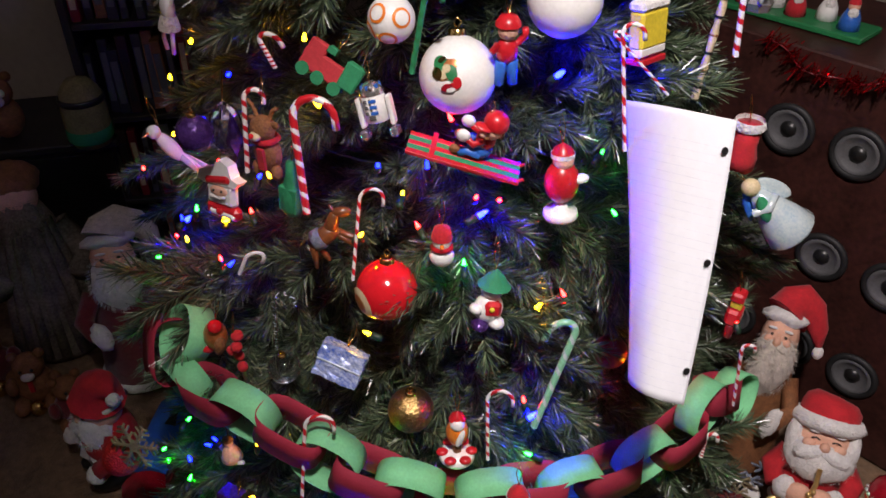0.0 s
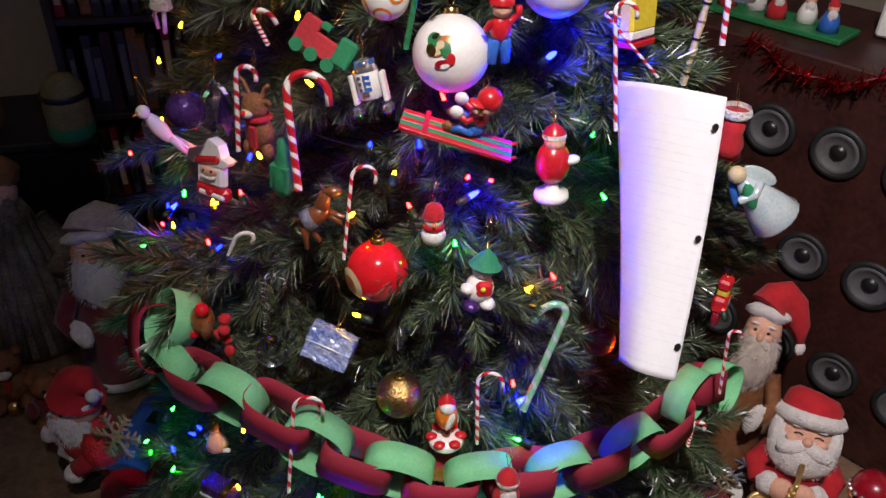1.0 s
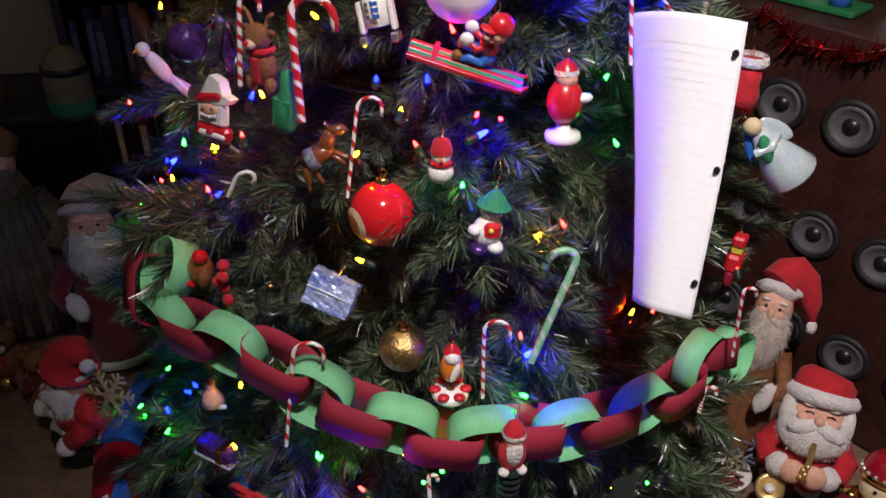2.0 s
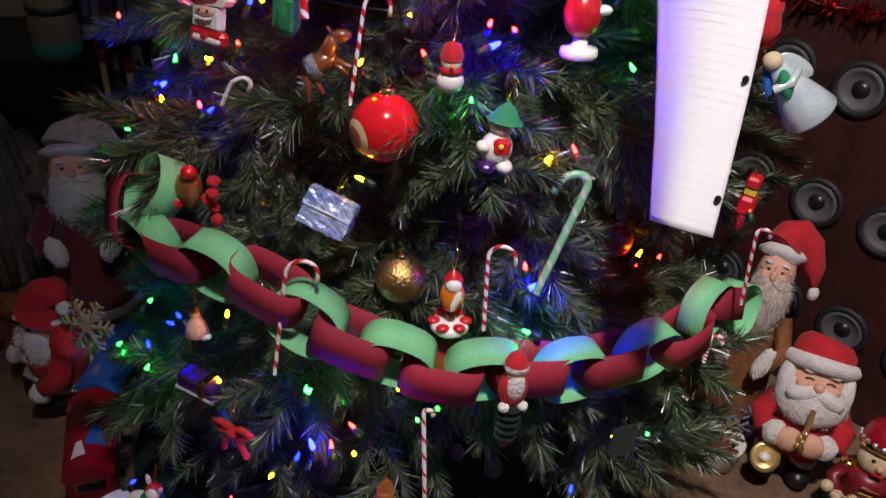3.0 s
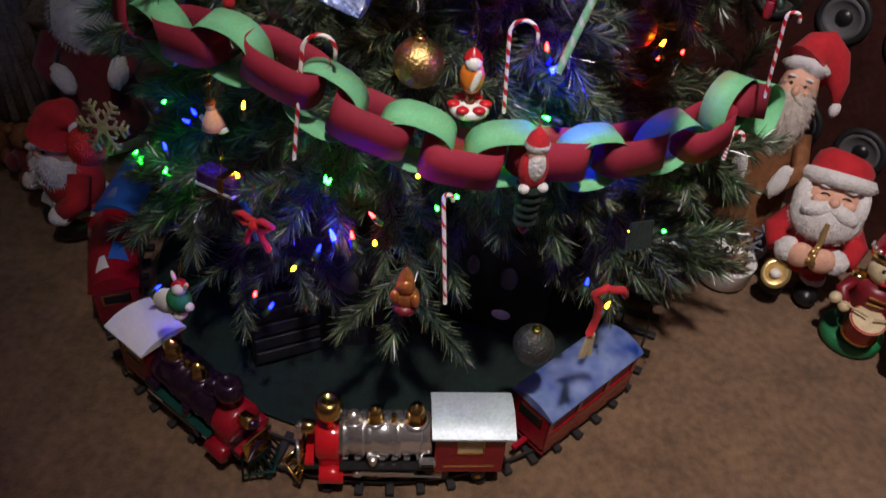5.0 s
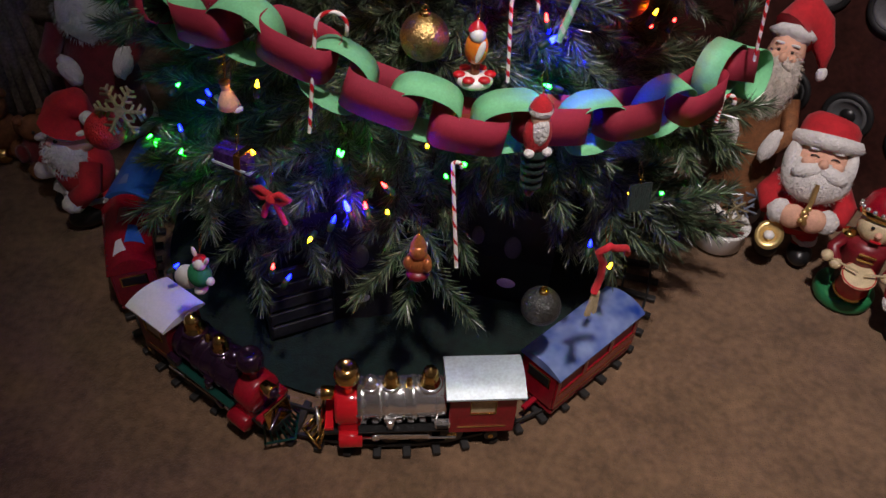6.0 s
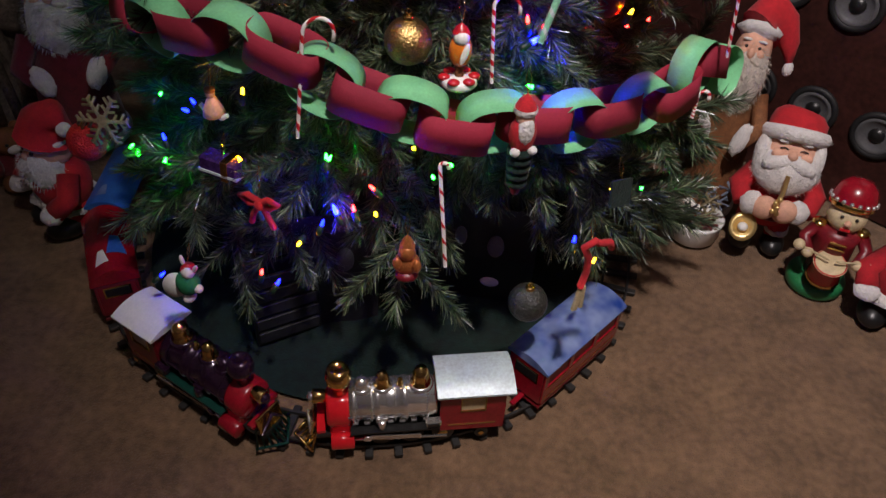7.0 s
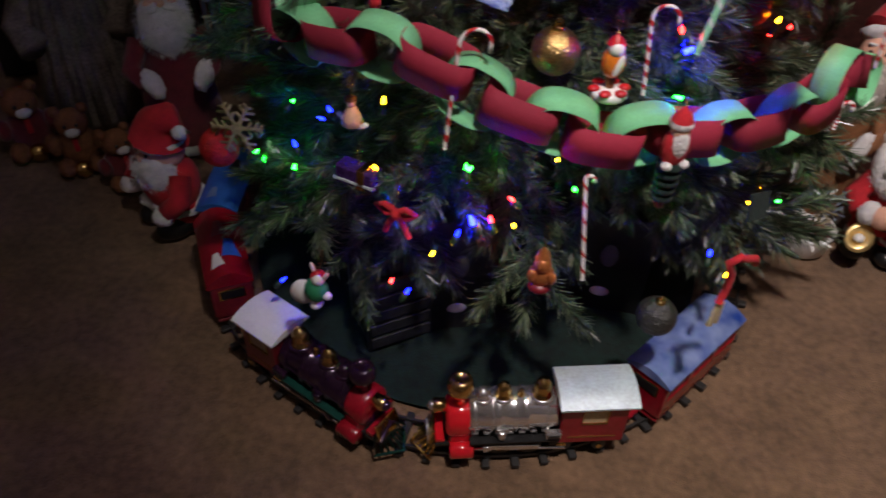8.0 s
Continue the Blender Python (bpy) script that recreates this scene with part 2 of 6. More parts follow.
def base(name, m, label, category, group=""):
    ob = new(name)
    ob.empty_display_size = 0.03
    ob.matrix_world = m
    return tagged(ob, label, category, group)


def part(name, shape, parent, m=None, label=""):
    ob = new(name, shape.mesh(name) if isinstance(shape, Shape) else shape)
    ob.parent = parent
    if m is not None:
        ob.matrix_basis = m
    return tagged(ob, label)


# ---- the room ----
def slab(name, c, size, material, label, category):
    return thing(name, Shape().box((0, 0, 0), size, material, bev=0.0), pose(*c), label, category, kind="structure")


def carpet():
    """The floor: one gently uneven sheet."""
    n, verts = 90, []
    for i in range(n + 1):
        for j in range(n + 1):
            x, y = -1.9 + 3.8 * i / n, -2.3 + 4.5 * j / n
            verts.append((x, y, -0.004 + 0.003 * noise.noise(Vector((x * 5, y * 5, 0)))))
    faces = [(i * (n + 1) + j, (i + 1) * (n + 1) + j, (i + 1) * (n + 1) + j + 1, i * (n + 1) + j + 1) for i in range(n) for j in range(n)]
    thing("floor", Shape().add(verts, faces, CARPET), None, "tan brown short-pile carpet on the floor", "floor", kind="structure")


carpet()
slab("wall_north", (0, 2.24, 1.2), (3.9, 0.1, 2.4), WALL, "plain beige painted wall behind the tree", "wall")
slab("wall_south", (0, -2.34, 1.2), (3.9, 0.1, 2.4), WALL, "plain beige painted wall of the room", "wall")
slab("wall_west", (-1.95, -0.05, 1.2), (0.1, 4.48, 2.4), WALL, "plain beige painted wall of the room", "wall")
slab("wall_east", (1.95, -0.05, 1.2), (0.1, 4.48, 2.4), WALL, "plain beige painted wall of the room", "wall")
slab("ceiling", (0, -0.05, 2.45), (3.8, 4.48, 0.1), CEIL, "plain white painted ceiling", "ceiling")

# ---- the tree ----
AX, AY = 0.02, 1.06
rng = np.random.default_rng(7)


def needle_cloud(path, count, length, width, spread, start=0.0):
    """Thin tapering needles set round a twig; returns their corners."""
    path = np.array(path)
    t = start + (1 - start) * rng.random(count) ** 0.85
    idx = t * (len(path) - 1)
    i = np.minimum(idx.astype(int), len(path) - 2)
    p = path[i] + (path[i + 1] - path[i]) * (idx - i)[:, None]
    tan = path[i + 1] - path[i]
    tan /= np.linalg.norm(tan, axis=1)[:, None]
    rnd = rng.normal(size=(count, 3))
    rad = rnd - tan * (rnd * tan).sum(1)[:, None]
    rad /= np.linalg.norm(rad, axis=1)[:, None]
    ang = np.radians(rng.normal(spread, 11, count))
    ang = np.where(t > 0.93, ang * 0.5, ang)
    d = tan * np.cos(ang)[:, None] + rad * np.sin(ang)[:, None]
    side = np.cross(d, rng.normal(size=(count, 3)))
    side /= np.linalg.norm(side, axis=1)[:, None]
    ln = length * rng.uniform(0.65, 1.1, count)[:, None]
    return np.stack([p - side * width / 2, p + side * width / 2, p + d * ln + side * width * 0.12, p + d * ln - side * width * 0.12], 1)


def branch_mesh(length, twigs, seed, per=290):
    """One fir branch along +x, drooping at its tip, with side twigs in a fan."""
    r = random.Random(seed)
    s = Shape()

    def stem(t):
        return Vector((length * t, 0.02 * math.sin(t * 2 + seed), -0.10 * length * t * t + 0.04 * length * t))
    main = [stem(i / 10) for i in range(11)]
    s.tube(main, lambda t: 0.004 * (1 - 0.75 * t), BARK, seg=5)
    quads = [needle_cloud([stem(0.62 + 0.38 * i / 8) for i in range(9)], int(per * 1.2), 0.031, 0.0019, 40)]
    quads.append(needle_cloud([stem(0.2 + 0.4 * i / 8) for i in range(9)], int(per * 0.5), 0.026, 0.0019, 55))
    for k in range(twigs):
        t0 = 0.38 + 0.52 * k / twigs + r.uniform(-0.03, 0.03)
        sgn = 1 if k % 2 else -1
        a = radians(r.uniform(22, 58)) * sgn
        el = radians(r.uniform(-28, 34))
        ln = length * r.uniform(0.20, 0.34) * (1.25 - 0.5 * t0)
        d = Vector((math.cos(a) * math.cos(el), math.sin(a) * math.cos(el), math.sin(el)))
        pts = [stem(t0) + d * ln * u / 6 + Vector((0, 0, -0.12 * ln * (u / 6) ** 2)) for u in range(7)]
        s.tube(pts, lambda t: 0.002 * (1 - 0.6 * t), BARK, seg=4)
        quads.append(needle_cloud(pts, per, 0.029, 0.0019, 38, 0.02))
    q = np.concatenate(quads)
    half = len(q) // 4
    order = rng.permutation(len(q))
    for m, sel in ((NEEDLE2, order[:half]), (NEEDLE, order[half:])):
        v = q[sel].reshape(-1, 3)
        s.add(v.tolist(), [(4 * i, 4 * i + 1, 4 * i + 2, 4 * i + 3) for i in range(len(sel))], m, False)
    return s.mesh("branch")


BRANCHES = {ln: [branch_mesh(ln, tw, 10 * k + int(ln * 100)) for k in range(3)] for ln, tw in ((0.48, 8), (0.40, 8), (0.32, 7), (0.22, 5))}
CLEAR = []  # places (x, y, z, radius) kept free of tips, where things hang


def keep_clear(p, w):
    """Keeps branch tips out of the space in front of a hanging thing."""
    for k in range(7):
        CLEAR.append((p[0], p[1] - 0.78 * 0.035 * k, p[2] + 0.62 * 0.035 * k, w))


def is_free(m, s, ln):
    pts = np.array([m @ Vector((ln * s * t, o * ln * s * 0.14, -0.06 * ln * s * t)) for t in (0.6, 0.75, 0.9, 1.0) for o in (-1, 0, 1)])
    free = np.array(CLEAR)
    gap = np.linalg.norm(pts[:, None, :] - free[None, :, :3], axis=2) - 0.6 * free[None, :, 3] - 0.004
    return gap.min() > 0


def crown_radius(z):
    return 0.655 - 0.315 * z


def build_tree():
    tree = base("christmas_tree", pose(AX, AY, 0), "artificial green fir tree hung with lights and ornaments", "christmas tree")
    trunk = Shape().tube([(0, 0, 0.02 + 1.72 * i / 8) for i in range(9)], lambda t: 0.022 * (1 - 0.8 * t), BARK, seg=10)
    part("trunk", trunk, tree)
    for k in range(4):
        a = k * math.pi / 2 + 0.4
        leg = Shape().tube([(0, 0, 0.14), (0.1 * math.cos(a), 0.1 * math.sin(a), 0.08), (0.24 * math.cos(a), 0.24 * math.sin(a), 0.012)], 0.008, GREEN, seg=6)
        part("leg", leg, tree, None, "green metal stand leg")
    r = random.Random(3)
    z, lev = 0.29, 0
    while z < 1.68:
        R = crown_radius(z) * (0.92 if z < 0.4 else 1)
        n = int(16 if z < 1.1 else max(6, 11 - (z - 1.1) * 8))
        for k in range(n):
            for go in range(14):
                a = 2 * math.pi * (k + 0.5 * (lev % 2) + r.uniform(-0.25, 0.25) * (1 + 0.25 * go)) / n
                want = R * r.uniform(0.84, 1.05) * (1 if go < 6 else 0.86 if go < 10 else 0.72 if go < 13 else 0.55)
                ln = min(BRANCHES, key=lambda q: abs(q - want * 0.95))
                droop = r.uniform(4, 14) if z < 0.34 else r.uniform(2, 18) if z < 0.5 else r.uniform(-10, 18)
                s = want / ln
                m = pose(AX, AY, z + r.uniform(-0.03, 0.03), 0, 0, math.degrees(a)) @ pose(0, 0, 0, r.uniform(-40, 40), droop, 0)
                if is_free(m, s, ln):
                    break
            turn = (a + math.pi / 2 + math.pi) % (2 * math.pi) - math.pi
            if (z < 0.34 and -0.5 < turn < 0.40) or (z < 0.40 and -0.3 < turn < 0.22):
                continue  # the opening over the train
            ob = new("branch", r.choice(BRANCHES[ln]))
            ob.parent = tree
            ob.matrix_basis = pose(-AX, -AY, 0) @ m @ Matrix.Scale(s, 4)
        z += 0.066 if z < 1.1 else 0.085
        lev += 1


# ---- paper chain ----
CHAIN = [(-0.283, 0.768, 0.620), (-0.317, 0.778, 0.585), (-0.284, 0.742, 0.570), (-0.241, 0.706, 0.584), (-0.191, 0.674, 0.590), (-0.132, 0.648, 0.588), (-0.090, 0.634, 0.562),
         (-0.042, 0.624, 0.547), (0.003, 0.621, 0.533), (0.052, 0.622, 0.512), (0.096, 0.627, 0.516), (0.145, 0.638, 0.513), (0.194, 0.656, 0.499),
         (0.242, 0.680, 0.498), (0.292, 0.715, 0.487), (0.345, 0.755, 0.480), (0.380, 0.795, 0.495), (0.412, 0.832, 0.482), (0.450, 0.862, 0.452)]


def ring_mesh(material, L, D, W, e, th=0.0007):
    """A loop of paper, rounder or squarer by e."""
    n, s = 36, Shape()
    verts = []
    for i in range(n):
        a = 2 * math.pi * i / n
        for off in (0, -th):
            for w in (-W / 2, W / 2):
                c, q = math.cos(a), math.sin(a)
                verts.append(((L / 2 + off) * math.copysign(abs(c) ** e, c), (D / 2 + off) * math.copysign(abs(q) ** e, q), w))
    faces = []
    for i in range(n):
        p, q = 4 * i, 4 * ((i + 1) % n)
        faces += [(p, q, q + 1, p + 1), (p + 2, p + 3, q + 3, q + 2), (p, p + 2, q + 2, q), (p + 1, q + 1, q + 3, p + 3)]
    return s.add(verts, faces, material).mesh("link")


def build_chain():
    chain = base("paper_chain", pose(0, 0, 0), "red and green paper loop chain draped round the tree", "paper chain")
    red, green = ring_mesh(RED_PAPER, 0.086, 0.050, 0.043, 0.60), ring_mesh(GREEN_PAPER, 0.080, 0.070, 0.034, 0.82)
    r = random.Random(5)
    for i, p in enumerate(CHAIN):
        a, b = Vector(CHAIN[max(0, i - 1)]), Vector(CHAIN[min(len(CHAIN) - 1, i + 1)])
        x = (b - a).normalized()
        out = Vector((p[0] - AX, p[1] - AY, 0)).normalized()
        y = (out - x * out.dot(x)).normalized()
        z = x.cross(y)
        m = Matrix((x, y, z)).transposed().to_4x4()
        m.translation = p
        is_red = i % 2 == 1
        tw = (r.uniform(-8, 8) - 7) if is_red else (r.uniform(-10, 10) + (115 if i == 0 else 96))
        ob = new("link", red if is_red else green)
        ob.parent = chain
        ob.matrix_basis = m @ pose(0, 0, 0, tw, 0, 0)


build_chain()


# ---- sheet of paper ----
def build_sheet():
    tl, tr, bl, br = Vector((0.213, 0.775, 0.945)), Vector((0.297, 0.695, 0.965)), Vector((0.222, 0.606, 0.727)), Vector((0.266, 0.569, 0.736))
    holes = [(0.95, 0.105), (0.95, 0.49), (0.95, 0.875)]
    sheet = base("paper_sheet", pose(0, 0, 0), "white ruled notebook sheet curled over the branches", "paper")

    def at(u, v):
        p = (tl.lerp(tr, u)).lerp(bl.lerp(br, u), v)
        n = (tr - tl).cross(bl - tl).normalized()
        if n.y > 0:
            n = -n
        return p + n * (0.020 * math.sin(math.pi * u) * (1 - 0.15 * v) - 0.006 * math.sin(math.pi * v))
    nu, nv = 26, 44
    s = Shape()
    verts = [at(i / nu, j / nv) for i in range(nu + 1) for j in range(nv + 1)]
    faces = [(i * (nv + 1) + j, (i + 1) * (nv + 1) + j, (i + 1) * (nv + 1) + j + 1, i * (nv + 1) + j + 1) for i in range(nu) for j in range(nv)]
    ob = part("page", s.add(verts, faces, WHITE_PAPER), sheet)
    sol = ob.modifiers.new("thickness", "SOLIDIFY")
    sol.thickness = 0.0005
    for k in range(30):
        v = 0.10 + 0.86 * k / 29
        pts = [at(i / 12, v) for i in range(13)]
        w = (at(0.5, v + 0.01) - at(0.5, v)).normalized() * 0.0002
        n = w.cross(tr - tl).normalized()
        n = -n if n.y > 0 else n
        vs = [p + n * 0.0009 + d for p in pts for d in (-w, w)]
        part("ruled_line", Shape().add(vs, [(2 * i, 2 * i + 2, 2 * i + 3, 2 * i + 1) for i in range(12)], RULE), sheet)
    for u, v in holes:
        p = at(u, v)
        part("punched_hole", Shape().lathe(p + Vector((-0.001, -0.003, 0.001)), [(0, 0), (0.0035, 0), (0.0035, 0.0008), (0, 0.0008)], BLACK, (0.35, -0.85, 0.3), 14, False), sheet, None, "round punched hole showing dark")


build_sheet()

# ---- toy railway ----
TX, TY, TR = -0.05, 1.0175, 0.4625


def on_track(deg, z=0.0):
    """A pose on the track: x runs along it anticlockwise, y points inwards."""
    a = radians(deg)
    return pose(TX + TR * math.cos(a), TY + TR * math.sin(a), z, 0, 0, deg + 90)


def build_track():
    track = base("toy_railway_track", pose(TX, TY, 0), "black plastic toy railway loop laid on the carpet", "train track")
    tie = Shape().box((0, 0, 0.004), (0.012, 0.078, 0.008), TRACKP, bev=0.15).mesh("tie")
    n = 72
    for k in range(n):
        ob = new("tie", tie)
        ob.parent = track
        ob.matrix_basis = pose(0, 0, 0, 0, 0, 360 * k / n) @ pose(TR, 0, 0, 0, 0, 90)
    for dr in (-0.0225, 0.0225):
        seg = 120
        verts, faces = [], []
        for i in range(seg):
            a = 2 * math.pi * i / seg
            for q, h in ((-0.002, 0.008), (0.002, 0.008), (0.002, 0.014), (-0.002, 0.014)):
                verts.append(((TR + dr + q) * math.cos(a), (TR + dr + q) * math.sin(a), h))
        for i in range(seg):
            p, q = 4 * i, 4 * ((i + 1) % seg)
            faces += [(p + k, q + k, q + (k + 1) % 4, p + (k + 1) % 4) for k in range(4)]
        part("rail", Shape().add(verts, faces, TRACKP, False), track)


build_track()


# ---- trains ----
def wheel(parent, x, y, r, m_rim):
    w = Shape().lathe((x, y - 0.003, r + 0.014), [(0, 0), (r, 0), (r, 0.004), (r * 0.92, 0.006), (0, 0.006)], BLACK, (0, 1, 0), 18, False)
    w.lathe((x, y - 0.0045 if y < 0 else y + 0.0035, r + 0.014), [(0, 0), (r * 0.4, 0), (r * 0.4, 0.001), (0, 0.001)], m_rim, (0, 1, 0), 12, False)
    return part("wheel", w, parent)


def curved_roof(L, W, z, rise, material, th=0.003):
    s = Shape()
    n, verts = 16, []
    for x in (-L / 2, L / 2):
        for k in range(n + 1):
            u = -1 + 2 * k / n
            for d in (0, -th):
                verts.append((x, u * W / 2, z + rise * (1 - u * u) + d))
    o = 2 * (n + 1)
    faces = []
    for k in range(n):
        a = 2 * k
        faces += [(a, a + 2, a + 2 + o, a + o), (a + 1, a + 1 + o, a + 3 + o, a + 3), (a, a + 1, a + 3, a + 2), (a + o, a + 2 + o, a + 3 + o, a + 1 + o)]
    faces += [(0, o, o + 1, 1), (2 * n, 2 * n + 1, 2 * n + 1 + o, 2 * n + o)]
    ends = [1 + 2 * k for k in range(n + 1)]
    faces += [ends, [o + k for k in reversed(ends)]]
    s.add(verts, faces, material, False)
    return s


def window_wall(L, cx, y, z0, z1, ww, wh, material):
    """An upright wall with one window hole, centred a little above its middle."""
    zc, h = 0.090, 0.0015
    xs, zs = (cx - L / 2, cx - ww / 2, cx + ww / 2, cx + L / 2), (z0, zc - wh / 2, zc + wh / 2, z1)
    verts = [(x, y + d, z) for d in (-h, h) for z in zs for x in xs]
    faces = []
    for i in range(3):
        for j in range(3):
            if (i, j) != (1, 1):
                a = 4 * j + i
                faces += [(a, a + 1, a + 5, a + 4), (a + 16, a + 20, a + 21, a + 17)]
    for a, b in ((5, 6), (6, 10), (10, 9), (9, 5), (1, 0), (2, 1), (3, 2), (7, 3), (11, 7), (15, 11), (14, 15), (13, 14), (12, 13), (8, 12), (4, 8), (0, 4)):
        faces.append((a, b, b + 16, a + 16))
    return Shape().add(verts, faces, material, False)


def build_loco(m, label, boiler, nose, cab_col, roof, catcher, trim, board, stack, cl=0.088):
    """A steam engine facing +x; cl is the length of its cab."""
    cx = -0.0505 - cl / 2
    loco = base("toy_locomotive", m, label, "toy train", "toy trains on the loop")
    part("chassis", Shape().box((-0.005, 0, 0.030), (0.27, 0.034, 0.014), BLACK).box((0.03, 0, 0.04), (0.18, 0.05, 0.006), BLACK), loco)
    b = Shape().lathe((-0.045, 0, 0.080), [(0, 0), (0.027, 0), (0.0262, 0.004), (0.0275, 0.006), (0.0275, 0.040), (0.0286, 0.041), (0.0286, 0.046), (0.0275, 0.047), (0.0275, 0.075),
                                          (0.0286, 0.076), (0.0286, 0.083), (0.0275, 0.084), (0.0275, 0.118), (0, 0.118)], boiler, (1, 0, 0), 26)
    b.tube([(-0.04, 0.027, 0.078), (0.075, 0.027, 0.078)], 0.0018, boiler, 6).tube([(-0.04, -0.027, 0.078), (0.075, -0.027, 0.078)], 0.0018, boiler, 6)
    for k in range(7):
        b.box((-0.03 + 0.016 * k, 0.0245, 0.062), (0.008, 0.004, 0.004), boiler)
    part("boiler", b, loco)
    for x in (-0.034, -0.006, 0.010, 0.042, 0.066):
        part("boiler_band", Shape().lathe((x, 0, 0.078), [(0.0270, 0), (0.0296, 0.0004), (0.0296, 0.0026), (0.0270, 0.003)], boiler, (1, 0, 0), 26), loco)
    part("smokebox", Shape().lathe((0.073, 0, 0.070), [(0.0, 0), (0.0275, 0), (0.0285, 0.003), (0.0285, 0.026), (0.025, 0.031), (0, 0.032)], nose, (1, 0, 0), 24)
         .box((0.086, 0, 0.052), (0.03, 0.052, 0.03), nose), loco, None, "glossy red smokebox front")
    part("headlight", Shape().cone((0.104, 0, 0.092), (0.122, 0, 0.092), 0.009, 0.010, trim).ball((0.1225, 0, 0.092), 0.007, boiler), loco)
    part("smokestack", Shape().lathe((0.086, 0, 0.098), [(0.008, 0), (0.008, 0.010), (0.011, 0.015), (0.0165, 0.023), (0.0180, 0.033), (0.0150, 0.043), (0.009, 0.048), (0.007, 0.046), (0, 0.045)], stack, seg=22), loco, None, "round polished smokestack")
    for x, h, r, mm in ((0.055, 0.016, 0.009, boiler), (0.028, 0.026, 0.009, trim), (-0.024, 0.031, 0.011, trim)):
        part("dome", Shape().lathe((x, 0, 0.105), [(r * 1.25, 0), (r * 1.3, 0.004), (r, 0.006), (r * 1.05, h * 0.6), (r * 0.75, h * 0.88), (0, h)], mm, seg=18)
             .lathe((x, 0, 0.1045), [(r * 1.6, 0), (r * 1.65, 0.003), (r * 1.3, 0.0045)], boiler, seg=18), loco)
    cab = part("cab", Shape().box((-0.0505, 0, 0.074), (0.003, 0.054, 0.072), cab_col), loco)
    part("cab_back", Shape().box((-0.0505 - cl, 0, 0.062), (0.003, 0.054, 0.046), cab_col), cab)
    for y in (-0.027, 0.027):
        part("cab_side", window_wall(cl, cx, y, 0.038, 0.112, 0.034, 0.026, cab_col), cab)
        part("window_frame", Shape().tube([(cx + a, y * 1.06, b) for a, b in ((-0.017, 0.077), (-0.017, 0.103), (0.017, 0.103), (0.017, 0.077), (-0.017, 0.077))], 0.0013, GOLD, 4), cab, None, "thin gold window frame")
        part("pane", Shape().box((cx, y * 0.98, 0.090), (0.034, 0.001, 0.026), CREAM, bev=0), cab, None, "tan window pane")
        part("stripe", Shape().box((cx, y * 1.07, 0.050), (cl * 0.75, 0.001, 0.0014), GOLD, bev=0), cab, None, "thin gold stripe")
    part("roof", curved_roof(cl + 0.018, 0.070, 0.115, 0.009, roof), loco, pose(cx - 0.002, 0, 0))
    for y in (-0.030, 0.030):
        part("running_board", Shape().box((0.012, y, 0.053), (0.122, 0.012, 0.003), board), loco)
    for y in (-0.029, 0.029):
        part("cylinder", Shape().cone((0.068, y, 0.034), (0.100, y, 0.034), 0.0125, 0.0125, nose), loco, None, "red steam cylinder")
        part("side_rod", Shape().tube([(-0.06, y * 1.05, 0.030), (0.02, y * 1.05, 0.034), (0.07, y * 1.05, 0.036)], 0.0022, CHROME, 6).box((0.0, y * 1.05, 0.033), (0.05, 0.002, 0.006), CHROME), loco)
        for x, r in ((-0.055, 0.017), (-0.012, 0.017), (0.03, 0.017), (0.085, 0.009), (-0.11, 0.010)):
            wheel(loco, x, y * 0.79, r, GOLD)
    cc = part("cowcatcher", Shape().tube([(0.126, -0.031, 0.0165), (0.152, 0, 0.0165), (0.126, 0.031, 0.0165)], 0.0022, catcher, 6).box((0.113, 0, 0.047), (0.012, 0.048, 0.006), nose), loco)
    for k in range(9):
        u = -1 + 2 * k / 8
        part("bar", Shape().tube([(0.118, u * 0.020, 0.046), (0.150 - 0.022 * abs(u), u * 0.030, 0.0165)], 0.0016, catcher, 5), cc)
    for y in (-1, 1):
        part("air_pump", Shape().cone((0.030, 0.030 * y, 0.058), (0.030, 0.030 * y, 0.072), 0.006, 0.006, boiler, 10).box((0.030, 0.029 * y, 0.074), (0.016, 0.006, 0.004), boiler), loco)
        part("step_box", Shape().box((-0.040, 0.031 * y, 0.062), (0.022, 0.010, 0.012), boiler, bev=0.2).box((-0.040, 0.0365 * y, 0.062), (0.016, 0.002, 0.006), BLACK, bev=0.2), loco)
        part("connecting_rod", Shape().box((0.012, 0.0325 * y, 0.040), (0.070, 0.003, 0.007), boiler, (0, -3, 0), 0.25).cone((0.050, 0.030 * y, 0.040), (0.050, 0.036 * y, 0.040), 0.006, 0.006, boiler, 12), loco)
    part("pilot_front", Shape().box((0.124, 0, 0.050), (0.004, 0.040, 0.030), trim, (0, -12, 0), 0.3).tube([(0.127, -0.018, 0.036), (0.130, 0, 0.062), (0.127, 0.018, 0.036)], 0.003, boiler, 6), loco)
    part("bell", Shape().lathe((0.004, 0, 0.106), [(0.006, 0), (0.004, 0.005), (0.003, 0.010), (0, 0.012)], GOLD, seg=12), loco)
    return loco


